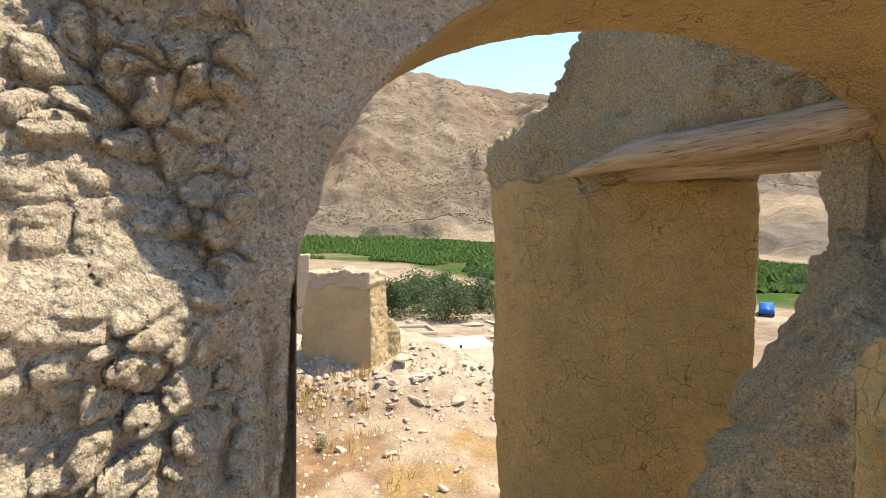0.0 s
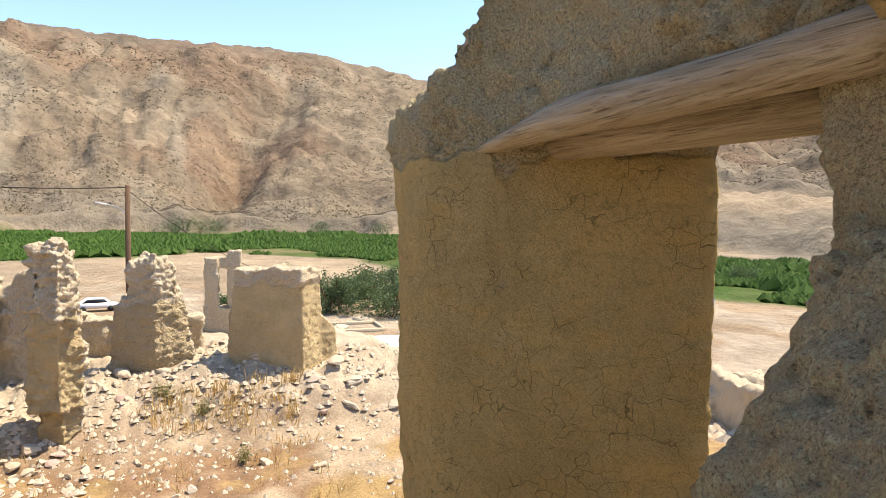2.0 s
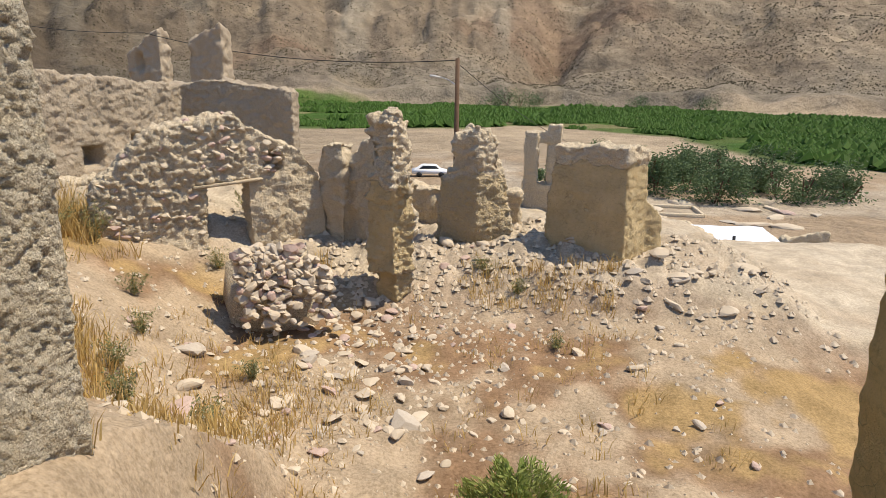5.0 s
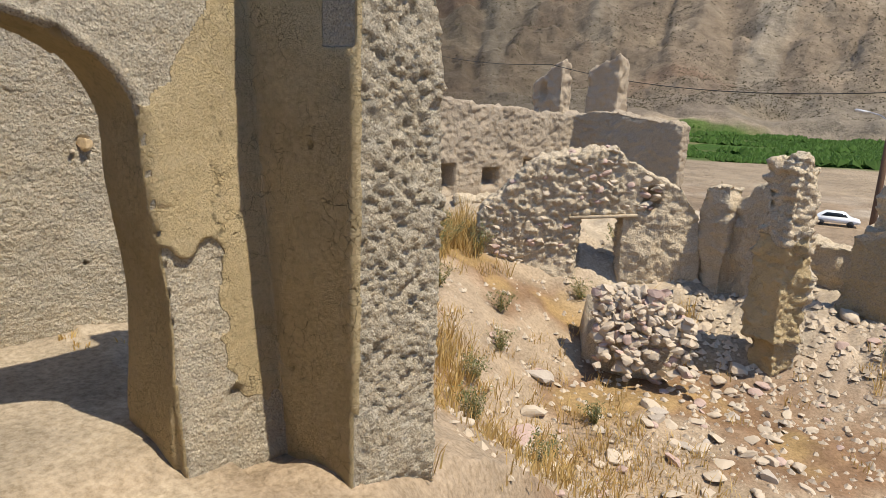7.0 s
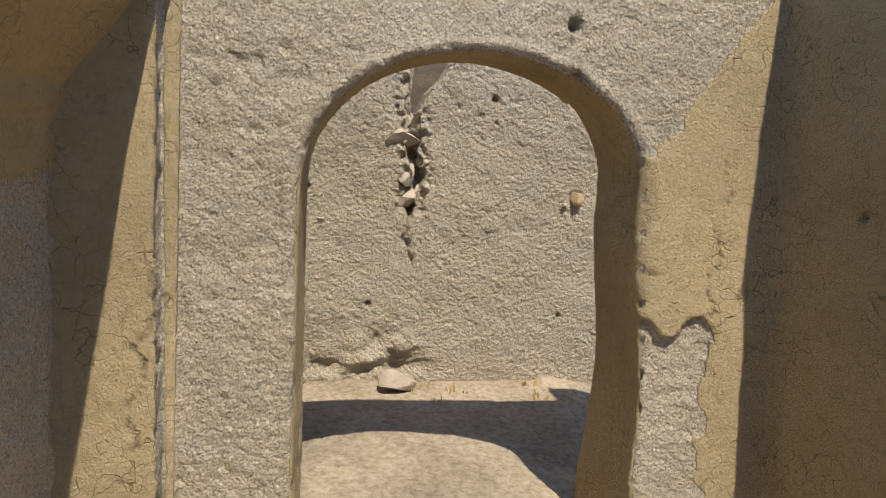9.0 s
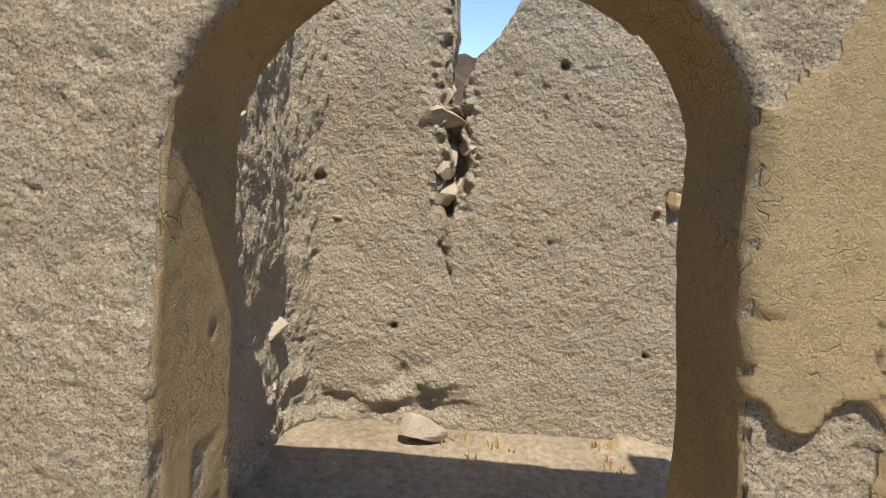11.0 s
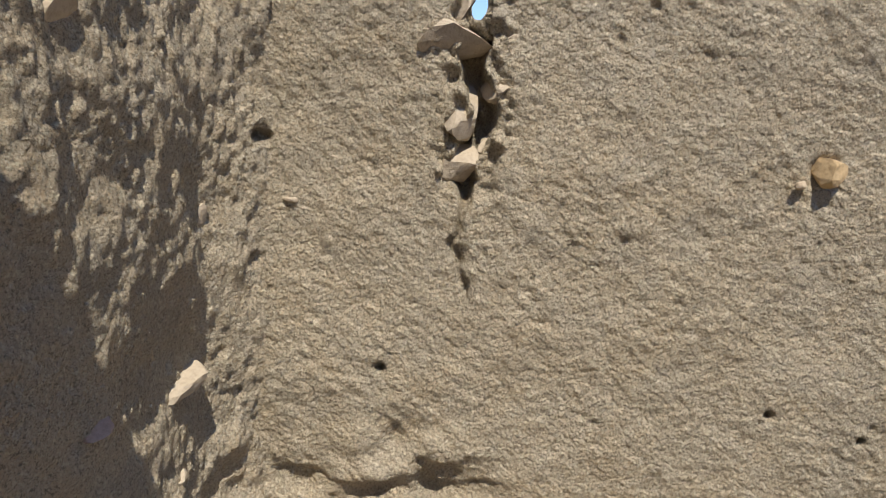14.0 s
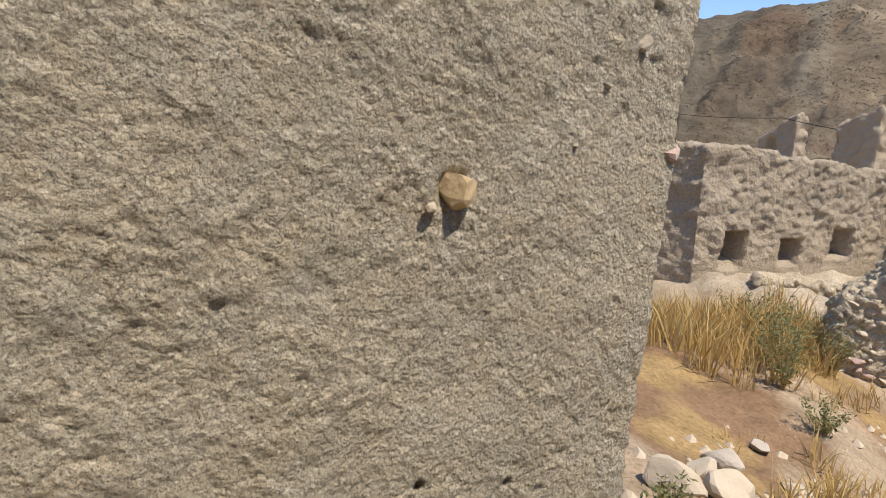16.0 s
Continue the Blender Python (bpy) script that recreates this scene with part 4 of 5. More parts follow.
def floor_stone(x, y, s, seed, mat, label, squash=0.6, sink=0.15):
    bm = bmesh.new()
    rock(bm, s, seed, None, squash, 3)
    ob = part("stone", bm, mat, flat=True)
    ob.matrix_basis = pose(x, y, gz(x, y) + s * squash * (0.5 - sink), 0, 0, seed * 40)
    return tagged(ob, label, "stone")


floor_stone(-3.97, 2.44, 0.24, 7, STONE_MUD, "worn mud-coloured stone at the foot of the mud wall", 0.7)
for i, (x, y, s) in enumerate(((-4.35, 4.62, 0.26), (-4.52, 4.9, 0.34), (-4.2, 4.85, 0.2), (-4.75, 5.4, 0.36), (-4.3, 5.3, 0.3), (-5.0, 6.1, 0.26), (-4.7, 5.9, 0.42), (-5.15, 6.6, 0.3), (-4.5, 6.3, 0.34), (-4.85, 7.0, 0.28), (-4.05, 5.0, 0.3), (-4.0, 5.6, 0.22), (-4.1, 6.5, 0.3), (-5.3, 7.3, 0.2), (-3.8, 6.0, 0.24))):
    floor_stone(x, y, s * 0.8, 101 + i, (STONE, STONE_GREY, STONE)[i % 3], "pale angular stone on the bank beside the wall", 0.62)


# ---- ruins round the yard ----
def ruin_shape(seed, front=None, rough=1.0):
    def shape(p, n):
        d1, d2 = worley(p, 0.13, seed)
        e1, e2 = worley(p, 0.05, seed + 3)
        off = rough * (0.07 * fbm(p, 0.5, 4, seed) + 0.028 * np.sqrt(np.maximum(1 - (d1 / 0.65) ** 2, 0)) - 0.02 + 0.03 * (0.5 - e1) + 0.03 * fbm(p * np.array((1, 1, 2.2)), 0.15, 3, seed + 8) + 0.05 * smooth(n[:, 2], 0.3, 0.8) * fbm(p, 0.2, 3, seed + 5))
        pl = np.zeros(len(p))
        if front is not None:
            pl = front(p, n)
            off = off * (1 - 0.6 * pl)
        return off, pl
    return shape


def south_face(top, k=0.8):
    return lambda p, n: k * smooth(-n[:, 1], 0.3, 0.7) * smooth(top - p[:, 2] + 0.12 * vnoise(p, 0.3, 9), 0, 0.1)


def build_ruins():
    def col(bm):
        column(bm, [(-2.22, 11.25), (-1.72, 11.02), (-1.45, 11.4), (-1.6, 11.8), (-2.1, 11.75)], -1.38, [1.0, 0.95, 0.9, 0.95, 1.05], 0.84)
        column(bm, [(-1.85, 11.1), (-1.5, 11.1), (-1.38, 11.45), (-1.6, 11.7)], -0.1, [0.22, 0.2, 0.12, 0.25], 0.8)
        column(bm, [(-1.95, 11.25), (-1.62, 11.2), (-1.55, 11.5), (-1.85, 11.55)], 0.8, [1.18, 1.1, 1.05, 1.15], 0.75)
        column(bm, [(-2.1, 11.35), (-1.72, 11.2), (-1.55, 11.45), (-1.7, 11.7), (-2.05, 11.65)], -2.0, -1.2, 1.05)
    tagged(clay("ruin_column", col, 0.024, ruin_shape(3, south_face(0.1, 0.75), 1.35), RUIN), "tall eroded mud wall stump standing in rubble", "ruin")

    def block(bm):
        column(bm, [(0.60, 13.25), (1.95, 12.45), (2.45, 13.1), (1.3, 14.0)], -1.42, [0.52, 0.55, 0.5, 0.5], 0.87)
        column(bm, [(0.9, 13.3), (1.95, 12.7), (2.2, 13.1), (1.3, 13.7)], -1.9, -1.3, 1.0)
        column(bm, [(2.2, 12.9), (2.75, 13.1), (2.5, 13.9), (1.9, 13.7)], -1.9, [-0.25, -0.7, -0.6, -0.2], 0.8)
    tagged(clay("ruin_block", block, 0.024, ruin_shape(5, south_face(0.3, 0.95), 0.75), RUIN), "square block of plastered mud wall with a cracked face", "ruin")

    def peak(bm):
        column(bm, [(-1.45, 13.3), (-0.6, 13.05), (0.0, 13.5), (-0.2, 13.9), (-1.2, 13.9)], -1.6, [-0.1, 0.2, -0.1, 0.2, 0.1], 0.85)
        column(bm, [(-1.2, 13.35), (-0.6, 13.1), (-0.15, 13.5), (-0.9, 13.8)], -0.5, [0.5, 0.85, 0.55, 0.8], 0.72)
    tagged(clay("ruin_wall", peak, 0.024, ruin_shape(8, south_face(0.0, 0.5)), RUIN), "peaked remains of a mud wall with pitted face", "ruin")

    def posts(bm):
        column(bm, [(0.14, 17), (0.48, 16.9), (0.5, 17.3), (0.16, 17.3)], -2.2, 0.45, 0.92)
        column(bm, [(0.66, 17), (1.02, 16.9), (1.05, 17.3), (0.7, 17.3)], -2.2, 0.62, 0.8)
        column(bm, [(0.3, 17.05), (0.9, 17.0), (0.9, 17.25), (0.3, 17.25)], 0.2, 0.46, 0.95)
        column(bm, [(0.05, 16.9), (1.1, 16.8), (1.3, 17.5), (0.0, 17.5)], -2.6, -0.75, 0.8)
    tagged(clay("ruin_doorway", posts, 0.03, ruin_shape(11, None, 0.5), RUIN), "two mud door posts joined by a worn arch", "ruin")

    def low(bm):
        column(bm, [(-3.55, 12.9), (-3.0, 12.7), (-2.9, 13.3), (-3.4, 13.4)], -1.6, [0.45, 0.55, 0.4, 0.5], 0.9)
        column(bm, [(-3.0, 12.9), (-2.3, 12.6), (-2.1, 13.1), (-2.8, 13.3)], -1.6, [0.3, 0.62, 0.5, 0.3], 0.9)
        column(bm, [(-2.4, 14.6), (0.2, 14.4), (0.2, 14.8), (-2.4, 15)], -2.0, -0.55, 0.97)
    tagged(clay("ruin_wall", low, 0.045, ruin_shape(14), RUIN), "low hollowed mud walls half buried in rubble", "ruin")

    # scattered ruins seen through the opening
    rnd = random.Random(4)
    for i in range(11):
        x, y = 11.5 + 0.85 * i + rnd.uniform(-0.5, 0.5), 13.2 + rnd.uniform(-1.2, 4.2)
        g = gz(x, y)

        def some(bm, x=x, y=y, g=g):
            a = rnd.uniform(0, 3.1)
            for k in range(3):
                w, t, h = rnd.uniform(0.7, 1.6), rnd.uniform(0.3, 0.5), rnd.uniform(0.5, 1.5)
                cx, cy = x + rnd.uniform(-0.8, 0.8), y + rnd.uniform(-0.8, 0.8)
                c, s = math.cos(a + k * 1.57), math.sin(a + k * 1.57)
                column(bm, [(cx + c * u - s * v, cy + s * u + c * v) for u, v in ((-w, -t), (w, -t), (w, t), (-w, t))], g - 0.5, [g + h * rnd.uniform(0.5, 1) for _ in range(4)], 0.9)
        tagged(clay("ruin_wall", some, 0.075, ruin_shape(40 + i), RUIN), "broken pale mud walls on the lower slope", "ruin", "ruins on the lower slope")


def build_house():
    """The roofless house: a stony front with a doorway, a long wall with three window holes, and its upper corner."""
    house = empty("ruined_house", (-4.7, 11.8, -1.2), "roofless mud and stone house with a doorway and window holes", "house")
    inv = house.matrix_basis.inverted()
    ca, sa = math.cos(radians(40)), math.sin(radians(40))

    def front(bm):
        out = [(-2.2, -0.9), (-0.45, -0.9), (-0.42, 1.02), (0.30, 1.12), (0.33, -0.9), (1.75, -0.9), (1.62, 1.1), (1.3, 1.55), (0.55, 1.9), (0.1, 2.2), (-0.55, 2.1), (-1.2, 1.95), (-1.75, 1.35), (-2.1, 1.1)]
        slab(bm, out, lambda u, v, w: (ca * u - sa * w, sa * u + ca * w, v), 0.5)
        slab(bm, [(0.45, -0.9), (1.0, -0.9), (1.0, 1.3), (0.45, 1.4)], lambda u, v, w: (ca * 0.33 - sa * (w + u), sa * 0.33 + ca * (w + u), v), 0.3)
        slab(bm, [(-2.5, -0.6), (1.5, -0.6), (1.5, 0.9), (-2.5, 0.9)], lambda u, v, w: (ca * u - sa * (w + 2.6), sa * u + ca * (w + 2.6), v), 0.4)
        slab(bm, [(0.4, -0.9), (2.7, -0.9), (2.7, 1.0), (0.4, 1.2)], lambda u, v, w: (ca * (1.45 + w * 0.5) - sa * u, sa * (1.45 + w * 0.5) + ca * u, v), 0.5)

    def fshape(p, n):
        u = ca * p[:, 0] + sa * p[:, 1]
        off = ruin_shape(21, None, 0.7)(p, n)[0]
        d1, d2 = worley(p, (0.16, 0.16, 0.10), 71)
        stony = smooth(0.35 - u + 0.2 * vnoise(p, 0.3, 5), 0, 0.2) * smooth(p[:, 2], 0.2, 0.5)
        off = off + stony * (0.05 * smooth(d2 - d1, 0.0, 0.3) - 0.02)
        nic = np.exp(-(((u - 0.78) / 0.13) ** 2 + ((p[:, 2] - 1.38) / 0.19) ** 2) ** 2) * smooth(-n[:, 1], 0.2, 0.6)
        return off - 0.28 * nic, np.zeros(len(p))
    clay("front_wall", front, 0.034, fshape, RUIN, house)
    bm = bmesh.new()
    bmesh.ops.create_cube(bm, size=1, matrix=pose(-0.08, 0.04, 1.06, 0, -4, 40) @ Matrix.Diagonal((1.15, 0.3, 0.05, 1)))
    bmesh.ops.bevel(bm, geom=bm.edges[:], offset=0.012, segments=1, affect="EDGES")
    part("door_lintel", bm, WOOD, house, "grey wooden door lintel")
    rnd = random.Random(9)
    kinds = []
    for k in range(8):
        bm = bmesh.new()
        rock(bm, 0.2, 300 + k, None, 0.6, 2)
        me = bpy.data.meshes.new("stone")
        bm.to_mesh(me)
        bm.free()
        me.materials.append((STONE, STONE_PINK, STONE, STONE)[k % 4])
        me.polygons.foreach_set("use_smooth", [False] * len(me.polygons))
        kinds.append(me)
    for k in range(120):
        u = rnd.uniform(-2.0, 0.95)
        top = np.interp(u, (-2.1, -1.75, -1.2, -0.55, 0.1, 0.55, 1.3), (1.1, 1.35, 1.95, 2.1, 2.2, 1.9, 1.55))
        v = rnd.uniform(0.15, float(top)) if u < -0.5 else rnd.uniform(1.2, float(top))
        if k > 105:
            v = float(top) - 0.02
        ob = new("stone", kinds[k % 8])
        ob.parent = house
        w = 0.035 if k <= 105 else rnd.uniform(0.05, 0.45)
        ob.matrix_basis = pose(ca * u - sa * w, sa * u + ca * w, v, rnd.uniform(-30, 30), rnd.uniform(-20, 20), 40 + rnd.uniform(-30, 30)) @ Matrix.Scale(rnd.uniform(0.5, 1.0), 4)

    def longwall(bm):
        def put(u, v, w):
            return (-4.45 + 0.16 * u / 1.0 - w, u + 0.2, v)
        out = [(-0.2, -0.4), (6.0, -0.4), (6.0, 2.6), (4.6, 2.62), (3.2, 2.75), (1.9, 2.78), (0.9, 2.95), (-0.2, 2.9)]
        slab(bm, out, put, 0.6)
        slab(bm, [(0.2, -0.4), (3.6, -0.4), (3.6, 2.5), (1.8, 2.75), (0.2, 2.65)], lambda u, v, w: (-4.3 + u, 5.2 + w - 0.1 * u, v), 0.5)
        slab(bm, [(-3.4, -0.4), (0.0, -0.4), (0.0, 2.9), (-0.5, 2.95), (-1.5, 2.6), (-3.4, 3.0)], lambda u, v, w: (-4.6 + u, 0.0 + w + 0.5 * u, v), 0.5)

    def lshape(p, n):
        off, pl = ruin_shape(31, None, 0.8)(p, n)
        face = smooth(n[:, 0], 0.3, 0.7)
        dark = np.zeros(len(p))
        for y, z, w, h in ((0.88, 1.18, 0.27, 0.34), (2.26, 1.13, 0.29, 0.25), (3.62, 1.28, 0.27, 0.27)):
            hole = face * smooth(1.0 - np.maximum(np.abs(p[:, 1] - y) / w, np.abs(p[:, 2] - z) / h), 0.0, 0.22)
            off = off * (1 - hole) - 0.48 * hole
        stain = face * np.exp(-((p[:, 1] - 2.75) / 0.16) ** 2) * smooth(p[:, 2], 1.6, 2.5) * 0.5 * (0.5 + 0.5 * vnoise(p, (0.3, 0.06, 0.5), 3))
        low = face * smooth(1.05 - p[:, 2], 0, 0.1)
        return off * (1 - 0.6 * low), 0.35 * low, np.clip(stain, 0, 1)
    clay("long_wall", longwall, 0.036, lshape, HOUSE, house)

    def tower(bm, cx, cy, w, g, tops):
        column(bm, [(cx - w, cy - 0.5), (cx + w, cy - 0.7), (cx + w, cy + 0.9), (cx - w, cy + 0.9)], g, tops, 0.85)
    for cx, cy, w, tops, lab in ((-20.0, 41.0, 1.35, [3.9, 4.9, 4.6, 4.2], "tall leaning slab of a ruined mud tower"), (-26.7, 45.0, 1.5, [3.2, 5.0, 4.9, 3.4], "ruined mud tower with a small arched niche")):
        def solids(bm, cx=cx, cy=cy, w=w, tops=tops):
            tower(bm, cx, cy, w, gz(cx, cy) - 0.5, tops)
            tower(bm, cx + 0.3, cy + 0.4, w * 1.5, gz(cx, cy) - 0.5, [1.2] * 4)

        def tshape(p, n, cx=cx, cy=cy):
            off, pl = ruin_shape(61, None, 1.6)(p, n)
            nic = np.exp(-(((p[:, 0] - cx + 0.35) / 0.32) ** 2 + ((p[:, 2] - 2.6) / 0.7) ** 2) ** 2) * smooth(-n[:, 1], 0.3, 0.7) * (cx < -24)
            return off - 0.5 * nic, pl
        tagged(clay("ruin_tower", solids, 0.11, tshape, HOUSE), lab, "ruin", "ruined towers")


build_ruins()
build_house()


# ---- loose stones ----
def stone_meshes(n, size, seed, mats, cuts=2, squash=0.62):
    out = []
    for k in range(n):
        bm = bmesh.new()
        rock(bm, size, seed + k, None, squash, cuts)
        me = bpy.data.meshes.new("stone")
        bm.to_mesh(me)
        bm.free()
        me.materials.append(mats[k % len(mats)])
        out.append(me)
    return out


STONES = stone_meshes(12, 0.2, 500, (STONE, STONE, STONE_GREY, STONE, STONE, STONE_PINK), 2, 0.8)


def build_pile():
    pile = empty("stone_pile", (-3.3, 10.2, -1.9), "heap of pale field stones against the bank", "stones", rz=30)
    rnd = random.Random(12)
    for k in range(300):
        u = 0.12 + rnd.uniform(-0.72, 0.55)
        crest = float(np.interp(u, (-1.4, -0.9, -0.3, 0.4, 0.75, 0.9), (0.75, 0.95, 1.2, 1.18, 0.75, 0.1)))
        h = crest * math.sqrt(rnd.random())
        lean = 0.62 * (1 - h / 1.25)
        ob = new("stone", STONES[k % 12])
        ob.parent = pile
        s = rnd.uniform(0.5, 1.05)
        ob.matrix_basis = pose(u + 0.1 * (1 - h), -lean + rnd.uniform(-0.05, 0.12) - 0.15 * u, h - 0.05, rnd.uniform(-40, 40), rnd.uniform(-40, 40), rnd.uniform(0, 360)) @ Matrix.Scale(s, 4)
    bm = bmesh.new()
    column(bm, [(-0.75, 0.0), (0.6, -0.2), (0.75, 0.9), (-0.8, 0.9)], -0.4, [0.5, 0.6, 0.95, 0.75], 0.8)
    bmesh.ops.recalc_face_normals(bm, faces=bm.faces)
    part("earth_core", bm, RUIN, pile)


def build_loose_stones():
    rnd = random.Random(33)
    fixed = [(1.82, 9.65, 0.30), (1.1, 10.1, 0.26), (-0.93, 7.85, 0.36), (-2.28, 10.8, 0.3), (-2.1, 11.1, 0.4), (0.93, 6.5, 0.4), (2.05, 6.5, 0.3), (-1.5, 8.4, 0.3), (-1.1, 8.9, 0.26), (-2.6, 9.3, 0.3), (-3.5, 8.0, 0.34), (-3.2, 7.3, 0.4), (-2.8, 7.0, 0.36), (-2.4, 7.9, 0.3), (-3.9, 8.8, 0.44), (0.2, 8.3, 0.24)]
    spots = list(fixed)
    while len(spots) < 290:
        k = len(spots) % 5
        if k < 2:
            x, y, s = rnd.uniform(-4.6, 3.1), rnd.uniform(5.2, 11.2), rnd.choice((0.09, 0.12, 0.15, 0.2))
            if rnd.random() > (0.9 if x < -0.5 else 0.5):
                continue
        elif k < 4:
            x, y, s = rnd.gauss(-1.9, 0.9), rnd.uniform(7.4, 11.0), rnd.choice((0.1, 0.14, 0.18, 0.24))
        else:
            x, y, s = rnd.uniform(-3.2, 4.6), rnd.uniform(11.2, 13.4), rnd.choice((0.14, 0.2, 0.28, 0.4))
        spots.append((x, y, s))
    for k, (x, y, s) in enumerate(spots):
        ob = new("stone", STONES[k % 12])
        f = s / 0.22
        ob.matrix_basis = pose(x, y, gz(x, y) + 0.02 * f, rnd.uniform(-14, 14), rnd.uniform(-14, 14), rnd.uniform(0, 360)) @ Matrix.Diagonal((f * 1.1, f * 0.9, f * 0.62, 1))
        tagged(ob, "pale angular stone lying in the dry yard", "stone", "stones in the yard")
    # gravel too small to count
    pts, base = [], []
    for k in range(4200):
        if k % 3 == 0:
            x, y = rnd.uniform(-5.5, 3.6), rnd.uniform(5.0, 13.8)
        elif k % 3 == 1:
            x, y = rnd.gauss(-1.6, 1.6), rnd.uniform(6.5, 13.5)
        else:
            x, y = rnd.uniform(-3.6, 5.2), rnd.uniform(10.6, 15.2)
        pts.append((x, y, rnd.choice((0.016, 0.022, 0.03, 0.045, 0.06)) * (1.4 if y > 11 else 1)))
    for k in range(1500):
        pts.append((rnd.uniform(9.5, 22), rnd.uniform(10.5, 19), rnd.choice((0.06, 0.1, 0.16, 0.24))))
    px, py = np.array([p[0] for p in pts]), np.array([p[1] for p in pts])
    pzz = ground_height(px, py)
    co, faces = [], []
    for (x, y, s), z in zip(pts, pzz):
        b = len(co)
        a0 = rnd.uniform(0, 6.3)
        for a, r, h in ((0, 1, 0.1), (1.3, 0.8, 0.0), (2.5, 1.1, 0.12), (3.7, 0.85, 0.0), (5.0, 1.0, 0.1)):
            co.append((x + s * r * math.cos(a + a0), y + s * r * math.sin(a + a0), z - 0.01 + s * h))
        co.append((x + s * 0.2 * math.cos(a0), y, z + s * rnd.uniform(0.55, 0.9)))
        co.append((x - s * 0.35 * math.cos(a0), y - 0.2 * s, z + s * rnd.uniform(0.45, 0.75)))
        faces += [(b, b + 1, b + 5), (b + 1, b + 2, b + 6, b + 5), (b + 2, b + 3, b + 6), (b + 3, b + 4, b + 6), (b + 4, b, b + 5, b + 6)]
    tagged(new("gravel", mesh_from("gravel", co, faces, STONE, None, False)), "small pale stones and clods strewn over the yard", "gravel", kind="stuff")


build_pile()
build_loose_stones()


# ---- plants ----
def blades(spots, material, name, label, category, seed):
    """Thin bent blades standing at the spots (x, y, height, count, spread)."""
    rnd = random.Random(seed)
    co, faces = [], []
    zs = ground_height([s[0] for s in spots], [s[1] for s in spots])
    for (x, y, h, n, spread), z in zip(spots, zs):
        for _ in range(n):
            a, r = rnd.uniform(0, 6.283), spread * math.sqrt(rnd.random())
            bx, by = x + r * math.cos(a), y + r * math.sin(a)
            hh, w = h * rnd.uniform(0.5, 1.1), rnd.uniform(0.003, 0.007) * (1 + h)
            lx, ly = rnd.gauss(0, 0.35) * hh + 0.3 * r * math.cos(a), rnd.gauss(0, 0.35) * hh + 0.3 * r * math.sin(a)
            t = rnd.uniform(0, 3.14)
            wx, wy = w * math.cos(t), w * math.sin(t)
            b = len(co)
            co += [(bx - wx, by - wy, z - 0.02), (bx + wx, by + wy, z - 0.02), (bx + lx * 0.4 + wx * 0.8, by + ly * 0.4 + wy * 0.8, z + hh * 0.6), (bx + lx * 0.4 - wx * 0.8, by + ly * 0.4 - wy * 0.8, z + hh * 0.6), (bx + lx, by + ly, z + hh)]
            faces += [(b, b + 1, b + 2, b + 3), (b + 3, b + 2, b + 4)]
    return tagged(new(name, mesh_from(name, co, faces, material, None, False)), label, category, kind="stuff")


def leaf_cloud(bm, rnd, centre, radius, n, size, squash=1.0, hollow=0.45):
    """Small leaf clumps scattered through an uneven crown."""
    lobes = [(Vector((rnd.gauss(0, 0.45), rnd.gauss(0, 0.45), rnd.gauss(0, 0.4) * squash)) * radius, rnd.uniform(0.35, 0.65) * radius) for _ in range(9)]
    for _ in range(n):
        c, r = rnd.choice(lobes)
        d = Vector((rnd.gauss(0, 1), rnd.gauss(0, 1), rnd.gauss(0, 1))).normalized()
        at = Vector(centre) + c + d * r * (hollow + (1 - hollow) * rnd.random())
        if at.z < centre[2] - radius * squash:
            continue
        u = Vector((rnd.gauss(0, 1), rnd.gauss(0, 1), rnd.gauss(0, 0.6))).normalized()
        v = u.cross(Vector((rnd.gauss(0, 1), rnd.gauss(0, 1), rnd.gauss(0, 1)))).normalized()
        s = size * rnd.uniform(0.6, 1.3)
        q = [bm.verts.new(at + u * s * a + v * s * b) for a, b in ((-1, 0), (-0.2, 0.42), (1, 0.1), (0.1, -0.45))]
        bm.faces.new(q)


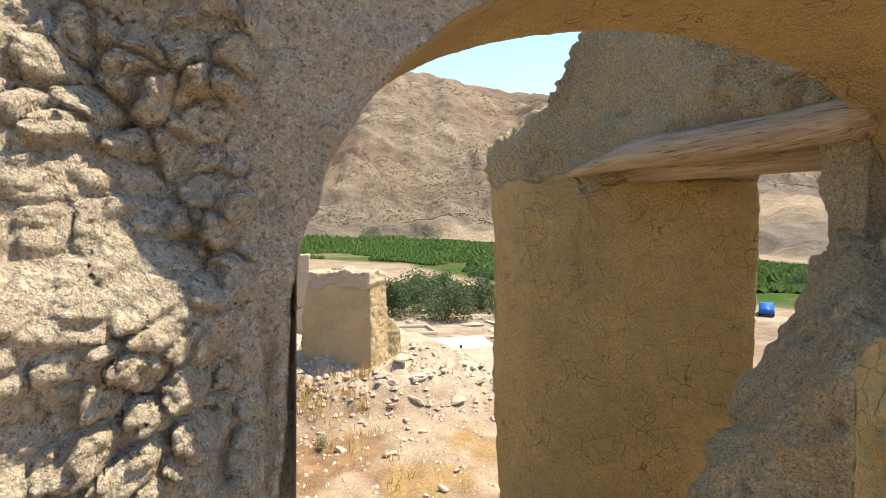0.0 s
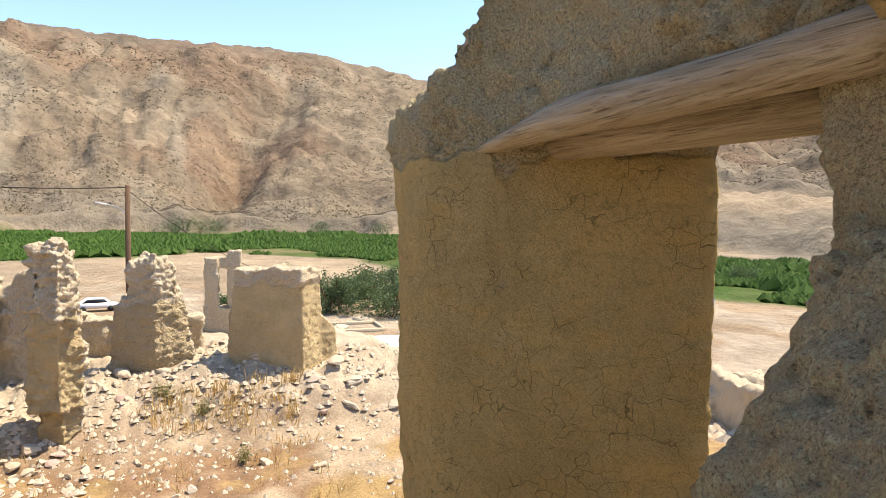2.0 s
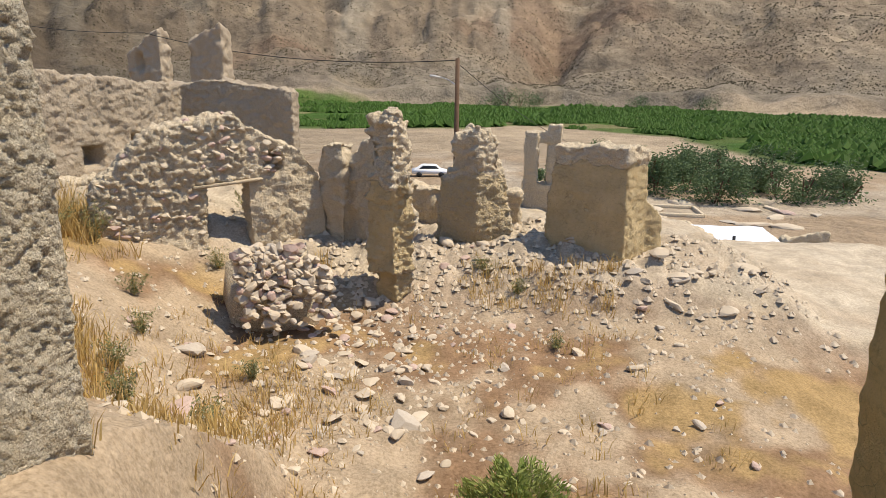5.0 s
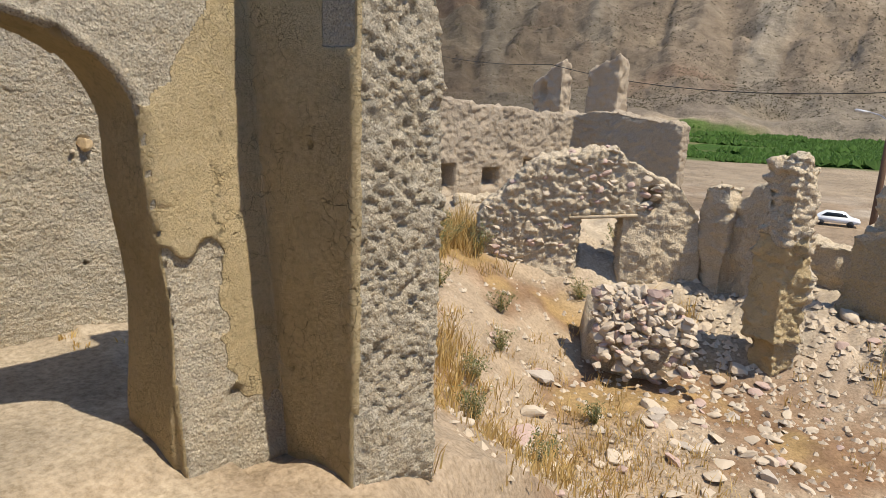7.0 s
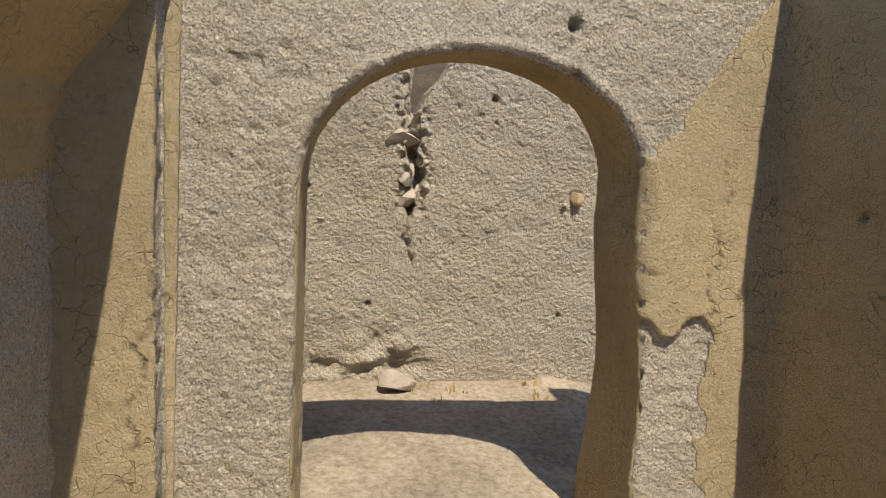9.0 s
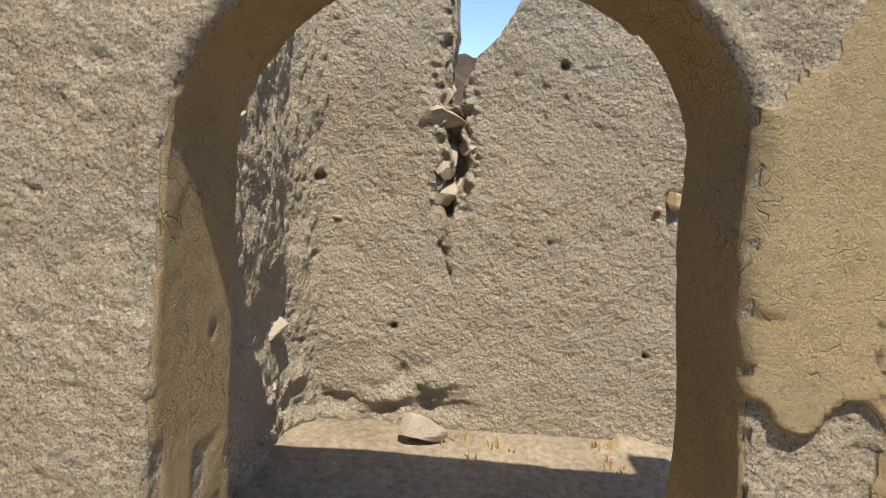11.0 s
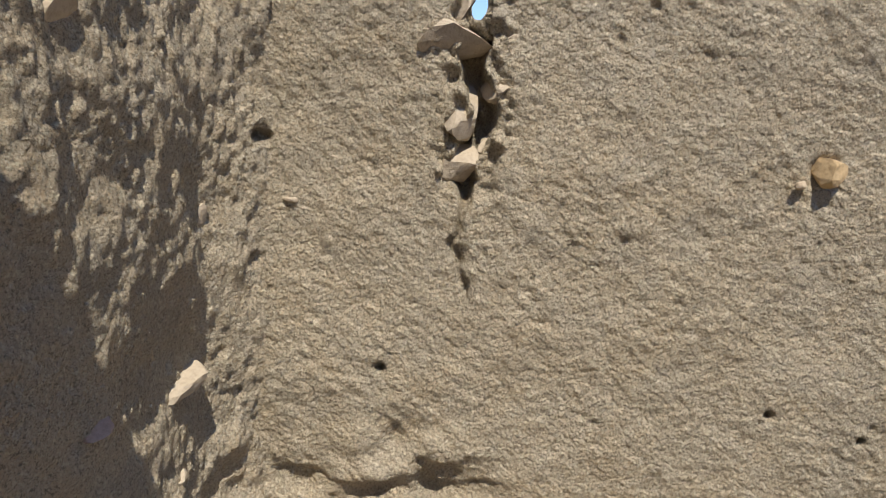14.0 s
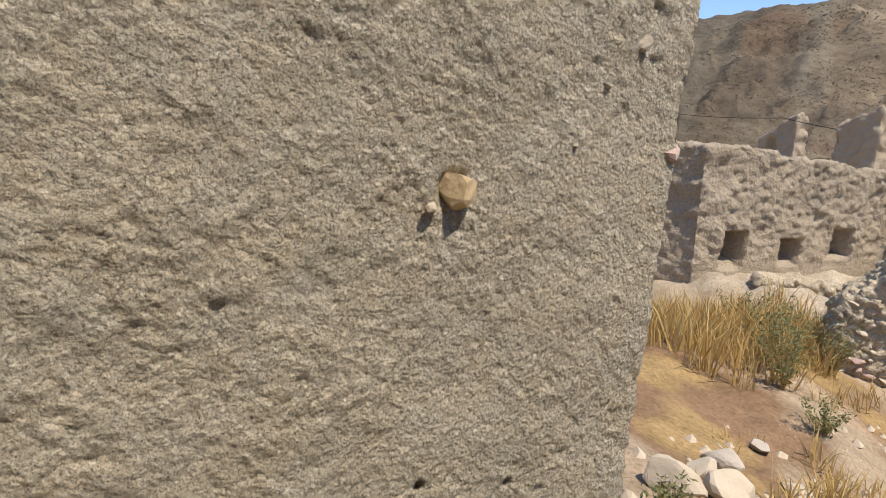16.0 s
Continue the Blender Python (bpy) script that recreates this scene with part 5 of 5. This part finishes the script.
def build_bush():
    x, y = 0.34, 6.62
    bush = empty("green_bush", (x, y, gz(x, y)), "low bright green desert bush in dry ground", "bush")
    rnd = random.Random(2)
    bm = bmesh.new()
    for _ in range(2600):
        a, t = rnd.uniform(0, 6.283), rnd.random()
        r = 0.52 * math.sqrt(rnd.random()) * (0.85 + 0.25 * math.sin(3 * a + 1) * math.sin(a * 1.7) + 0.12 * math.sin(7 * a))
        hgt = 0.40 * max(0.05, 1 - (r / 0.62) ** 2) ** 0.6 * rnd.uniform(0.35, 1.15) * (0.85 + 0.3 * math.sin(5 * a + 9 * r)) + 0.02
        at = Vector((r * math.cos(a), r * math.sin(a) * 0.85, hgt))
        u = Vector((math.cos(a) * 0.6 + rnd.gauss(0, 0.5), math.sin(a) * 0.6 + rnd.gauss(0, 0.5), 0.8)).normalized()
        v = u.cross(Vector((rnd.gauss(0, 1), rnd.gauss(0, 1), 0.2))).normalized()
        s = rnd.uniform(0.025, 0.06)
        bm.faces.new([bm.verts.new(at + u * s * p + v * s * q) for p, q in ((-1, 0), (-0.1, 0.22), (1, 0), (-0.1, -0.22))])
    part("foliage", bm, BUSH, bush)
    bm = bmesh.new()
    for _ in range(40):
        a, r = rnd.uniform(0, 6.283), rnd.uniform(0.15, 0.45)
        tip = Vector((r * math.cos(a), r * math.sin(a) * 0.85, rnd.uniform(0.15, 0.4)))
        side = Vector((-math.sin(a), math.cos(a), 0)) * 0.006
        bm.faces.new([bm.verts.new(c) for c in (-side, side, tip + side * 0.4, tip - side * 0.4)])
    part("stem_tuft", bm, DRY, bush)


def build_sage(x, y, h, w, seed, mat, label, category="plant"):
    z = gz(x, y)
    plant = empty("wild_plant", (x, y, z), label, category, "wild plants")
    rnd = random.Random(seed)
    bm, bl = bmesh.new(), bmesh.new()
    for _ in range(26):
        a, lean = rnd.uniform(0, 6.283), rnd.uniform(0.05, 1.0) * w
        tip = Vector((lean * math.cos(a), lean * math.sin(a), h * rnd.uniform(0.6, 1.1)))
        side = Vector((-math.sin(a), math.cos(a), 0)) * 0.004
        bm.faces.new([bm.verts.new(c) for c in (-side, side, tip + side * 0.3, tip - side * 0.3)])
        for _ in range(26):
            t = rnd.uniform(0.15, 1.0)
            at = tip * t + Vector((rnd.gauss(0, 0.02), rnd.gauss(0, 0.02), rnd.gauss(0, 0.02)))
            u = Vector((rnd.gauss(0, 1), rnd.gauss(0, 1), rnd.gauss(0, 0.7) + 0.4)).normalized()
            v = u.cross(Vector((rnd.gauss(0, 1), rnd.gauss(0, 1), 1))).normalized()
            s = rnd.uniform(0.010, 0.026) * (0.7 + h)
            bl.faces.new([bl.verts.new(at + u * s * p + v * s * q) for p, q in ((-1, 0), (0, 0.3), (1, 0), (0, -0.3))])
    part("stem_tuft", bm, DRY, plant)
    part("foliage", bl, mat, plant)


def build_plants():
    build_bush()
    for i, (x, y, h, w) in enumerate(((-6.3, 9.2, 0.75, 0.45), (-6.6, 9.9, 0.7, 0.5), (-6.0, 8.9, 0.6, 0.4), (-7.4, 10.4, 0.6, 0.4), (-5.3, 8.3, 0.35, 0.3), (-6.2, 10.3, 0.6, 0.4), (-4.45, 4.95, 0.3, 0.14), (-3.1, 6.3, 0.4, 0.22), (-2.7, 6.9, 0.35, 0.25), (-3.9, 7.3, 0.4, 0.25), (-4.3, 8.4, 0.3, 0.25), (-4.9, 9.2, 0.35, 0.25), (0.2, 11.6, 0.3, 0.22), (-0.4, 12.1, 0.3, 0.3), (0.8, 10.3, 0.2, 0.3), (-2.9, 8.4, 0.25, 0.2), (-4.9, 12.9, 0.5, 0.4), (-4.4, 13.1, 0.5, 0.4), (-4.7, 11.2, 0.35, 0.3))):
        build_sage(x, y, h, w, 70 + i, SAGE, "grey-green wild plant with dry stems")
    rnd = random.Random(19)
    spots = []
    for _ in range(330):
        x, y = rnd.uniform(-4.8, 2.6), rnd.uniform(5.0, 11.4)
        if rnd.random() < 0.25 + 0.75 * (x < -1.2) * (y < 9):
            spots.append((x, y, rnd.uniform(0.08, 0.2), 14, 0.16))
    for _ in range(150):
        spots.append((rnd.gauss(-2.9, 0.8), rnd.gauss(7.0, 0.9), rnd.uniform(0.08, 0.22), 14, 0.16))
    for _ in range(60):
        spots.append((rnd.uniform(-0.8, 1.8), rnd.uniform(11.2, 12.3), rnd.uniform(0.12, 0.3), 14, 0.14))
    for _ in range(40):
        spots.append((rnd.gauss(-3.6, 0.4), rnd.gauss(11.3, 0.25), rnd.uniform(0.25, 0.5), 20, 0.14))
    blades(spots, DRY, "dry_grass", "sparse straw-yellow grass over the yard", "grass", 3)
    tall = []
    for _ in range(190):
        x, y = rnd.gauss(-7.1, 0.6), rnd.gauss(9.9, 0.8)
        if y > 7.6:
            tall.append((x, y, rnd.uniform(0.25, 0.62), 20, 0.16))
    for _ in range(40):
        tall.append((rnd.gauss(-4.3, 0.35), rnd.gauss(6.9, 0.3), rnd.uniform(0.2, 0.4), 22, 0.12))
    blades(tall, DRY, "tall_dry_grass", "tall golden dry grass on the bank", "grass", 4)
    room = [(rnd.uniform(-4.1, -3.75), rnd.uniform(2.35, 3.6), rnd.uniform(0.03, 0.07), 4, 0.05) for _ in range(14)]
    blades(room, DRY, "dry_weeds", "tiny dry weeds along the wall foot", "grass", 5)


build_plants()


def build_trees():
    rnd = random.Random(8)
    spec = []
    for i in range(22):
        az = radians(rnd.uniform(10.5, 27))
        r = rnd.uniform(62, 84)
        spec.append((az, r, rnd.uniform(3.0, 5.2), rnd.uniform(1.7, 2.9)))
    for az, r, h, w in ((3.2, 66, 4.2, 1.3), (4.6, 70, 4.5, 1.2), (7.4, 78, 5.0, 1.8), (8.6, 76, 4.6, 1.6), (2.2, 60, 3.6, 1.2), (-2.2, 300, 9, 8), (-1.0, 304, 8, 7), (0.4, 300, 7, 7), (-3.4, 306, 7, 6), (9, 300, 6, 6), (14, 296, 6, 6), (40, 110, 2.2, 2.5), (46, 120, 2.2, 2.6)):
        spec.append((radians(az), r, h, w))
    for az, r, h, w in spec:
        x, y = CX + r * math.sin(az), CY + r * math.cos(az)
        z = gz(x, y)
        tree = empty("willow_tree", (x, y, z), "bushy grey-green riverside tree", "tree", "riverside trees")
        bm = bmesh.new()
        for k in range(4):
            a = rnd.uniform(0, 6.28)
            top = Vector((0.35 * w * math.cos(a), 0.35 * w * math.sin(a), h * rnd.uniform(0.5, 0.8)))
            m = look((0, 0, -0.2), top) @ pose(0, 0, -top.length / 2)
            bmesh.ops.create_cone(bm, segments=6, radius1=0.03 + 0.012 * h, radius2=0.03 + 0.004 * h, depth=top.length, matrix=m)
        part("trunk", bm, POLE, tree)
        bm = bmesh.new()
        leaf_cloud(bm, rnd, (0, 0, h * 0.42), w * 1.1, 1500, 0.11 + 0.022 * w, h * 0.5 / w, 0.3)
        part("crown", bm, LEAF, tree)


def build_field():
    """Uneven green growth over the valley floor."""
    rnd = np.random.RandomState(5)
    az = np.radians(rnd.uniform(-62, 62, 60000))
    g0, g1 = curve_of(GREEN_IN, np.degrees(az)), curve_of(GREEN_OUT, np.degrees(az))
    r = g0 + 2 + (g1 - g0 - 8) * rnd.rand(len(az)) ** 1.3
    x, y = CX + r * np.sin(az), CY + r * np.cos(az)
    flat = np.c_[x, y, x * 0]
    keep = fbm(flat, 18, 3, 91) > -0.45
    x, y, r = x[keep], y[keep], r[keep]
    z = ground_height(x, y)
    s = rnd.uniform(0.35, 1.0, len(x)) * (1 + 0.9 * (vnoise(np.c_[x, y, x * 0], 14, 93) > 0.35))
    a = rnd.uniform(0, 6.28, len(x))
    n = len(x)
    ring = [np.c_[x + s * k * np.cos(a + t), y + s * k * np.sin(a + t), z + s * h] for t, k, h in ((0, 1.0, 0.0), (1.3, 0.7, 0.5), (2.6, 1.0, 0.1), (3.9, 0.8, 0.55), (5.2, 1.0, 0.0), (0.5, 0.2, 1.1))]
    co = np.stack(ring, 1).reshape(-1, 3)
    i = np.arange(n)[:, None] * 6
    faces = np.concatenate([i + np.array(f) for f in ((0, 1, 5), (1, 2, 5), (2, 3, 5), (3, 4, 5), (4, 0, 5))])
    tagged(new("field_growth", mesh_from("field_growth", co, faces.tolist(), CROP, None, False)), "dense low green crop and reeds along the river", "field", kind="stuff")


def build_scrub():
    """Small dark scrub dotted over the hillside."""
    rnd = np.random.RandomState(6)
    az = np.radians(rnd.uniform(-45, 58, 70000))
    r = 345 + 420 * rnd.rand(len(az)) ** 1.5
    x, y = CX + r * np.sin(az), CY + r * np.cos(az)
    keep = (fbm(np.c_[x, y, x * 0], 45, 3, 97) + 0.35 > rnd.uniform(-0.6, 0.9, len(x)))
    x, y, r = x[keep], y[keep], r[keep]
    z = ground_height(x, y)
    s = rnd.uniform(0.25, 0.8, len(x)) * (r / 430)
    a = rnd.uniform(0, 6.28, len(x))
    ring = [np.c_[x + s * k * np.cos(a + t), y + s * k * np.sin(a + t), z + s * h] for t, k, h in ((0, 1.0, -0.2), (2.1, 0.9, -0.2), (4.2, 1.0, -0.2), (1.0, 0.2, 0.8))]
    co = np.stack(ring, 1).reshape(-1, 3)
    i = np.arange(len(x))[:, None] * 4
    faces = np.concatenate([i + np.array(f) for f in ((0, 1, 3), (1, 2, 3), (2, 0, 3))])
    tagged(new("hill_scrub", mesh_from("hill_scrub", co, faces.tolist(), SCRUB, None, False)), "sparse dark scrub on the bare hillside", "shrubs", kind="stuff")


build_trees()
build_field()
build_scrub()


# ---- pole, cables, roof, vehicles, building plots ----
def tube(name, points, radius, material, parent=None):
    cu = bpy.data.curves.new(name, "CURVE")
    cu.dimensions, cu.bevel_depth, cu.bevel_resolution = "3D", radius, 2
    sp = cu.splines.new("POLY")
    sp.points.add(len(points) - 1)
    for q, c in zip(sp.points, points):
        q.co = (*c, 1)
    tmp = new(name, cu)
    me = bpy.data.meshes.new_from_object(tmp.evaluated_get(bpy.context.evaluated_depsgraph_get()))
    bpy.data.objects.remove(tmp)
    me.materials.clear()
    me.materials.append(material)
    ob = new(name, me)
    if parent:
        ob.parent = parent
    return ob


def sag(a, b, drop, n=24):
    a, b = Vector(a), Vector(b)
    return [a.lerp(b, i / n) - Vector((0, 0, drop * 4 * (i / n) * (1 - i / n))) for i in range(n + 1)]


def build_pole():
    x, y = -3.95, 38.0
    z = gz(x, y)
    top = 2.85 - z
    pole = empty("utility_pole", (x, y, z), "brown wooden utility pole with a street lamp", "pole")
    bm = bmesh.new()
    bmesh.ops.create_cone(bm, cap_ends=True, segments=14, radius1=0.17, radius2=0.12, depth=top + 0.4, matrix=pose(0, 0, top / 2 - 0.2))
    part("post", bm, POLE, pole)
    tube("lamp_arm", [(0, 0, top - 1.5), (-0.5, 0, top - 1.15), (-1.0, 0, top - 1.0)], 0.03, METAL, pole)
    bm = bmesh.new()
    bmesh.ops.create_cube(bm, size=1, matrix=pose(-1.25, 0, top - 0.98, 0, 10, 0) @ Matrix.Diagonal((0.6, 0.2, 0.12, 1)))
    bmesh.ops.bevel(bm, geom=bm.edges[:], offset=0.04, segments=2, affect="EDGES")
    part("lamp_head", bm, METAL, pole, "pale street lamp head")
    tagged(tube("power_cable", sag((x, y, 2.75), (-26.5, 44.6, 4.6), 0.75), 0.022, DARK), "thin dark overhead cable strung from the pole", "cable", "overhead cables")
    tagged(tube("power_cable", sag((-26.5, 44.6, 4.6), (-60, 60, 9), 0.9), 0.022, DARK), "thin dark overhead cable above the ruins", "cable", "overhead cables")
    tagged(tube("power_cable", sag((x, y, 2.6), (x + 7.5, y + 14, -3.0), 0.4), 0.018, DARK), "thin dark guy cable falling from the pole", "cable", "overhead cables")


def build_sheet_roof():
    x, y, z = 6.9, 24.2, -3.55
    house = empty("low_house", (x, y, gz(x, y)), "low house with a pale sheet roof", "house")
    b = z - gz(x, y)
    bm = bmesh.new()
    bmesh.ops.create_grid(bm, x_segments=28, y_segments=8, size=0.5, matrix=Matrix.Diagonal((3.9, 3.4, 1, 1)))
    for v in bm.verts:
        v.co.z = b + 0.05 * noise.noise(Vector((v.co.x, v.co.y * 1.7, 3))) + 0.06 * v.co.y
    part("roof_sheet", bm, SHEET, house, "wrinkled pale blue-white roof sheet").modifiers.new("thick", "SOLIDIFY").thickness = 0.03
    bm = bmesh.new()
    bmesh.ops.create_cube(bm, size=1, matrix=pose(0, 0, b / 2 - 0.4) @ Matrix.Diagonal((3.6, 3.0, b + 0.5, 1)))
    bmesh.ops.bevel(bm, geom=bm.edges[:], offset=0.06, segments=2, affect="EDGES")
    part("wall", bm, RUIN, house)
    for dx in (-0.6, 0.1):
        bm = bmesh.new()
        bmesh.ops.create_cone(bm, cap_ends=True, segments=10, radius1=0.05, radius2=0.05, depth=0.45, matrix=pose(dx, -1.2, b + 0.15))
        part("vent_pipe", bm, DARK, house)

    def stump(bm):
        column(bm, [(8.9, 24), (10.4, 23.8), (10.4, 24.6), (8.9, 24.8)], gz(9.6, 24) - 0.5, [-3.4, -3.0, -3.3, -3.5], 0.85)
        column(bm, [(3.6, 19.0), (5.4, 19.4), (5.3, 19.9), (3.6, 19.6)], gz(4.5, 19.3) - 0.6, [-1.9, -2.4, -2.3, -1.8], 0.9)
    tagged(clay("ruin_wall", stump, 0.07, ruin_shape(88), RUIN), "stub of a mud wall beside the sheet roof", "ruin")


def build_car(x, y, rz, paint, label):
    car = empty("parked_car", (x, y, gz(x, y)), label, "car", "parked cars", rz=rz)
    bm = bmesh.new()
    side = [(-2.1, 0.35), (2.1, 0.35), (2.15, 0.75), (1.3, 0.92), (0.75, 1.4), (-0.9, 1.42), (-1.6, 0.95), (-2.15, 0.85)]
    slab(bm, side, lambda u, v, w: (u, w - 0.8, v), 1.6)
    bmesh.ops.recalc_face_normals(bm, faces=bm.faces)
    bmesh.ops.bevel(bm, geom=bm.edges[:], offset=0.08, segments=2, affect="EDGES")
    part("body", bm, paint, car)
    bm = bmesh.new()
    slab(bm, [(-1.35, 0.98), (1.05, 0.98), (0.68, 1.34), (-0.85, 1.36)], lambda u, v, w: (u, w - 0.81, v), 1.62)
    bmesh.ops.recalc_face_normals(bm, faces=bm.faces)
    part("windows", bm, GLASS, car)
    for dx in (-1.3, 1.3):
        for dy in (-0.72, 0.72):
            bm = bmesh.new()
            bmesh.ops.create_cone(bm, cap_ends=True, segments=18, radius1=0.33, radius2=0.33, depth=0.22, matrix=pose(dx, dy, 0.33, 90, 0, 0))
            bmesh.ops.bevel(bm, geom=[e for e in bm.edges if len(e.link_faces) == 2 and e.calc_face_angle(0) > 1], offset=0.04, segments=2, affect="EDGES")
            part("wheel", bm, DARK, car)


def build_plots():
    rnd = random.Random(6)
    for x, y, w, d in ((10.5, 52, 5, 4), (15.5, 50, 5, 4), (12, 59, 6, 4)):
        g = gz(x, y)
        plot = empty("building_plot", (x, y, g), "low pale foundation walls on sandy ground", "foundation", "building plots")
        for cx, cy, lx, ly in ((0, -d / 2, w, 0.3), (0, d / 2, w, 0.3), (-w / 2, 0, 0.3, d), (w / 2, 0, 0.3, d)):
            bm = bmesh.new()
            bmesh.ops.create_cube(bm, size=1, matrix=pose(cx, cy, 0.05) @ Matrix.Diagonal((lx, ly, 0.5, 1)))
            bmesh.ops.bevel(bm, geom=bm.edges[:], offset=0.05, segments=1, affect="EDGES")
            part("foundation_wall", bm, RUIN, plot)
    for k in range(16):
        x, y = rnd.uniform(8, 26), rnd.uniform(54, 64)
        ob = new("boulder", STONES[k % 12])
        s = rnd.uniform(4, 9)
        ob.matrix_basis = pose(x, y, gz(x, y) + 0.05, 0, 0, rnd.uniform(0, 360)) @ Matrix.Diagonal((s * 1.6, s, s * 0.45, 1))
        tagged(ob, "grey boulder lying on the sandy plain", "boulder", "boulders on the plain")


build_pole()
build_sheet_roof()
build_plots()
build_car(-11.5, 76.0, 12, PAINT_W, "white car parked beyond the ruins")
build_car(56.0, 61.5, 48, PAINT_B, "small blue car parked by the green field")
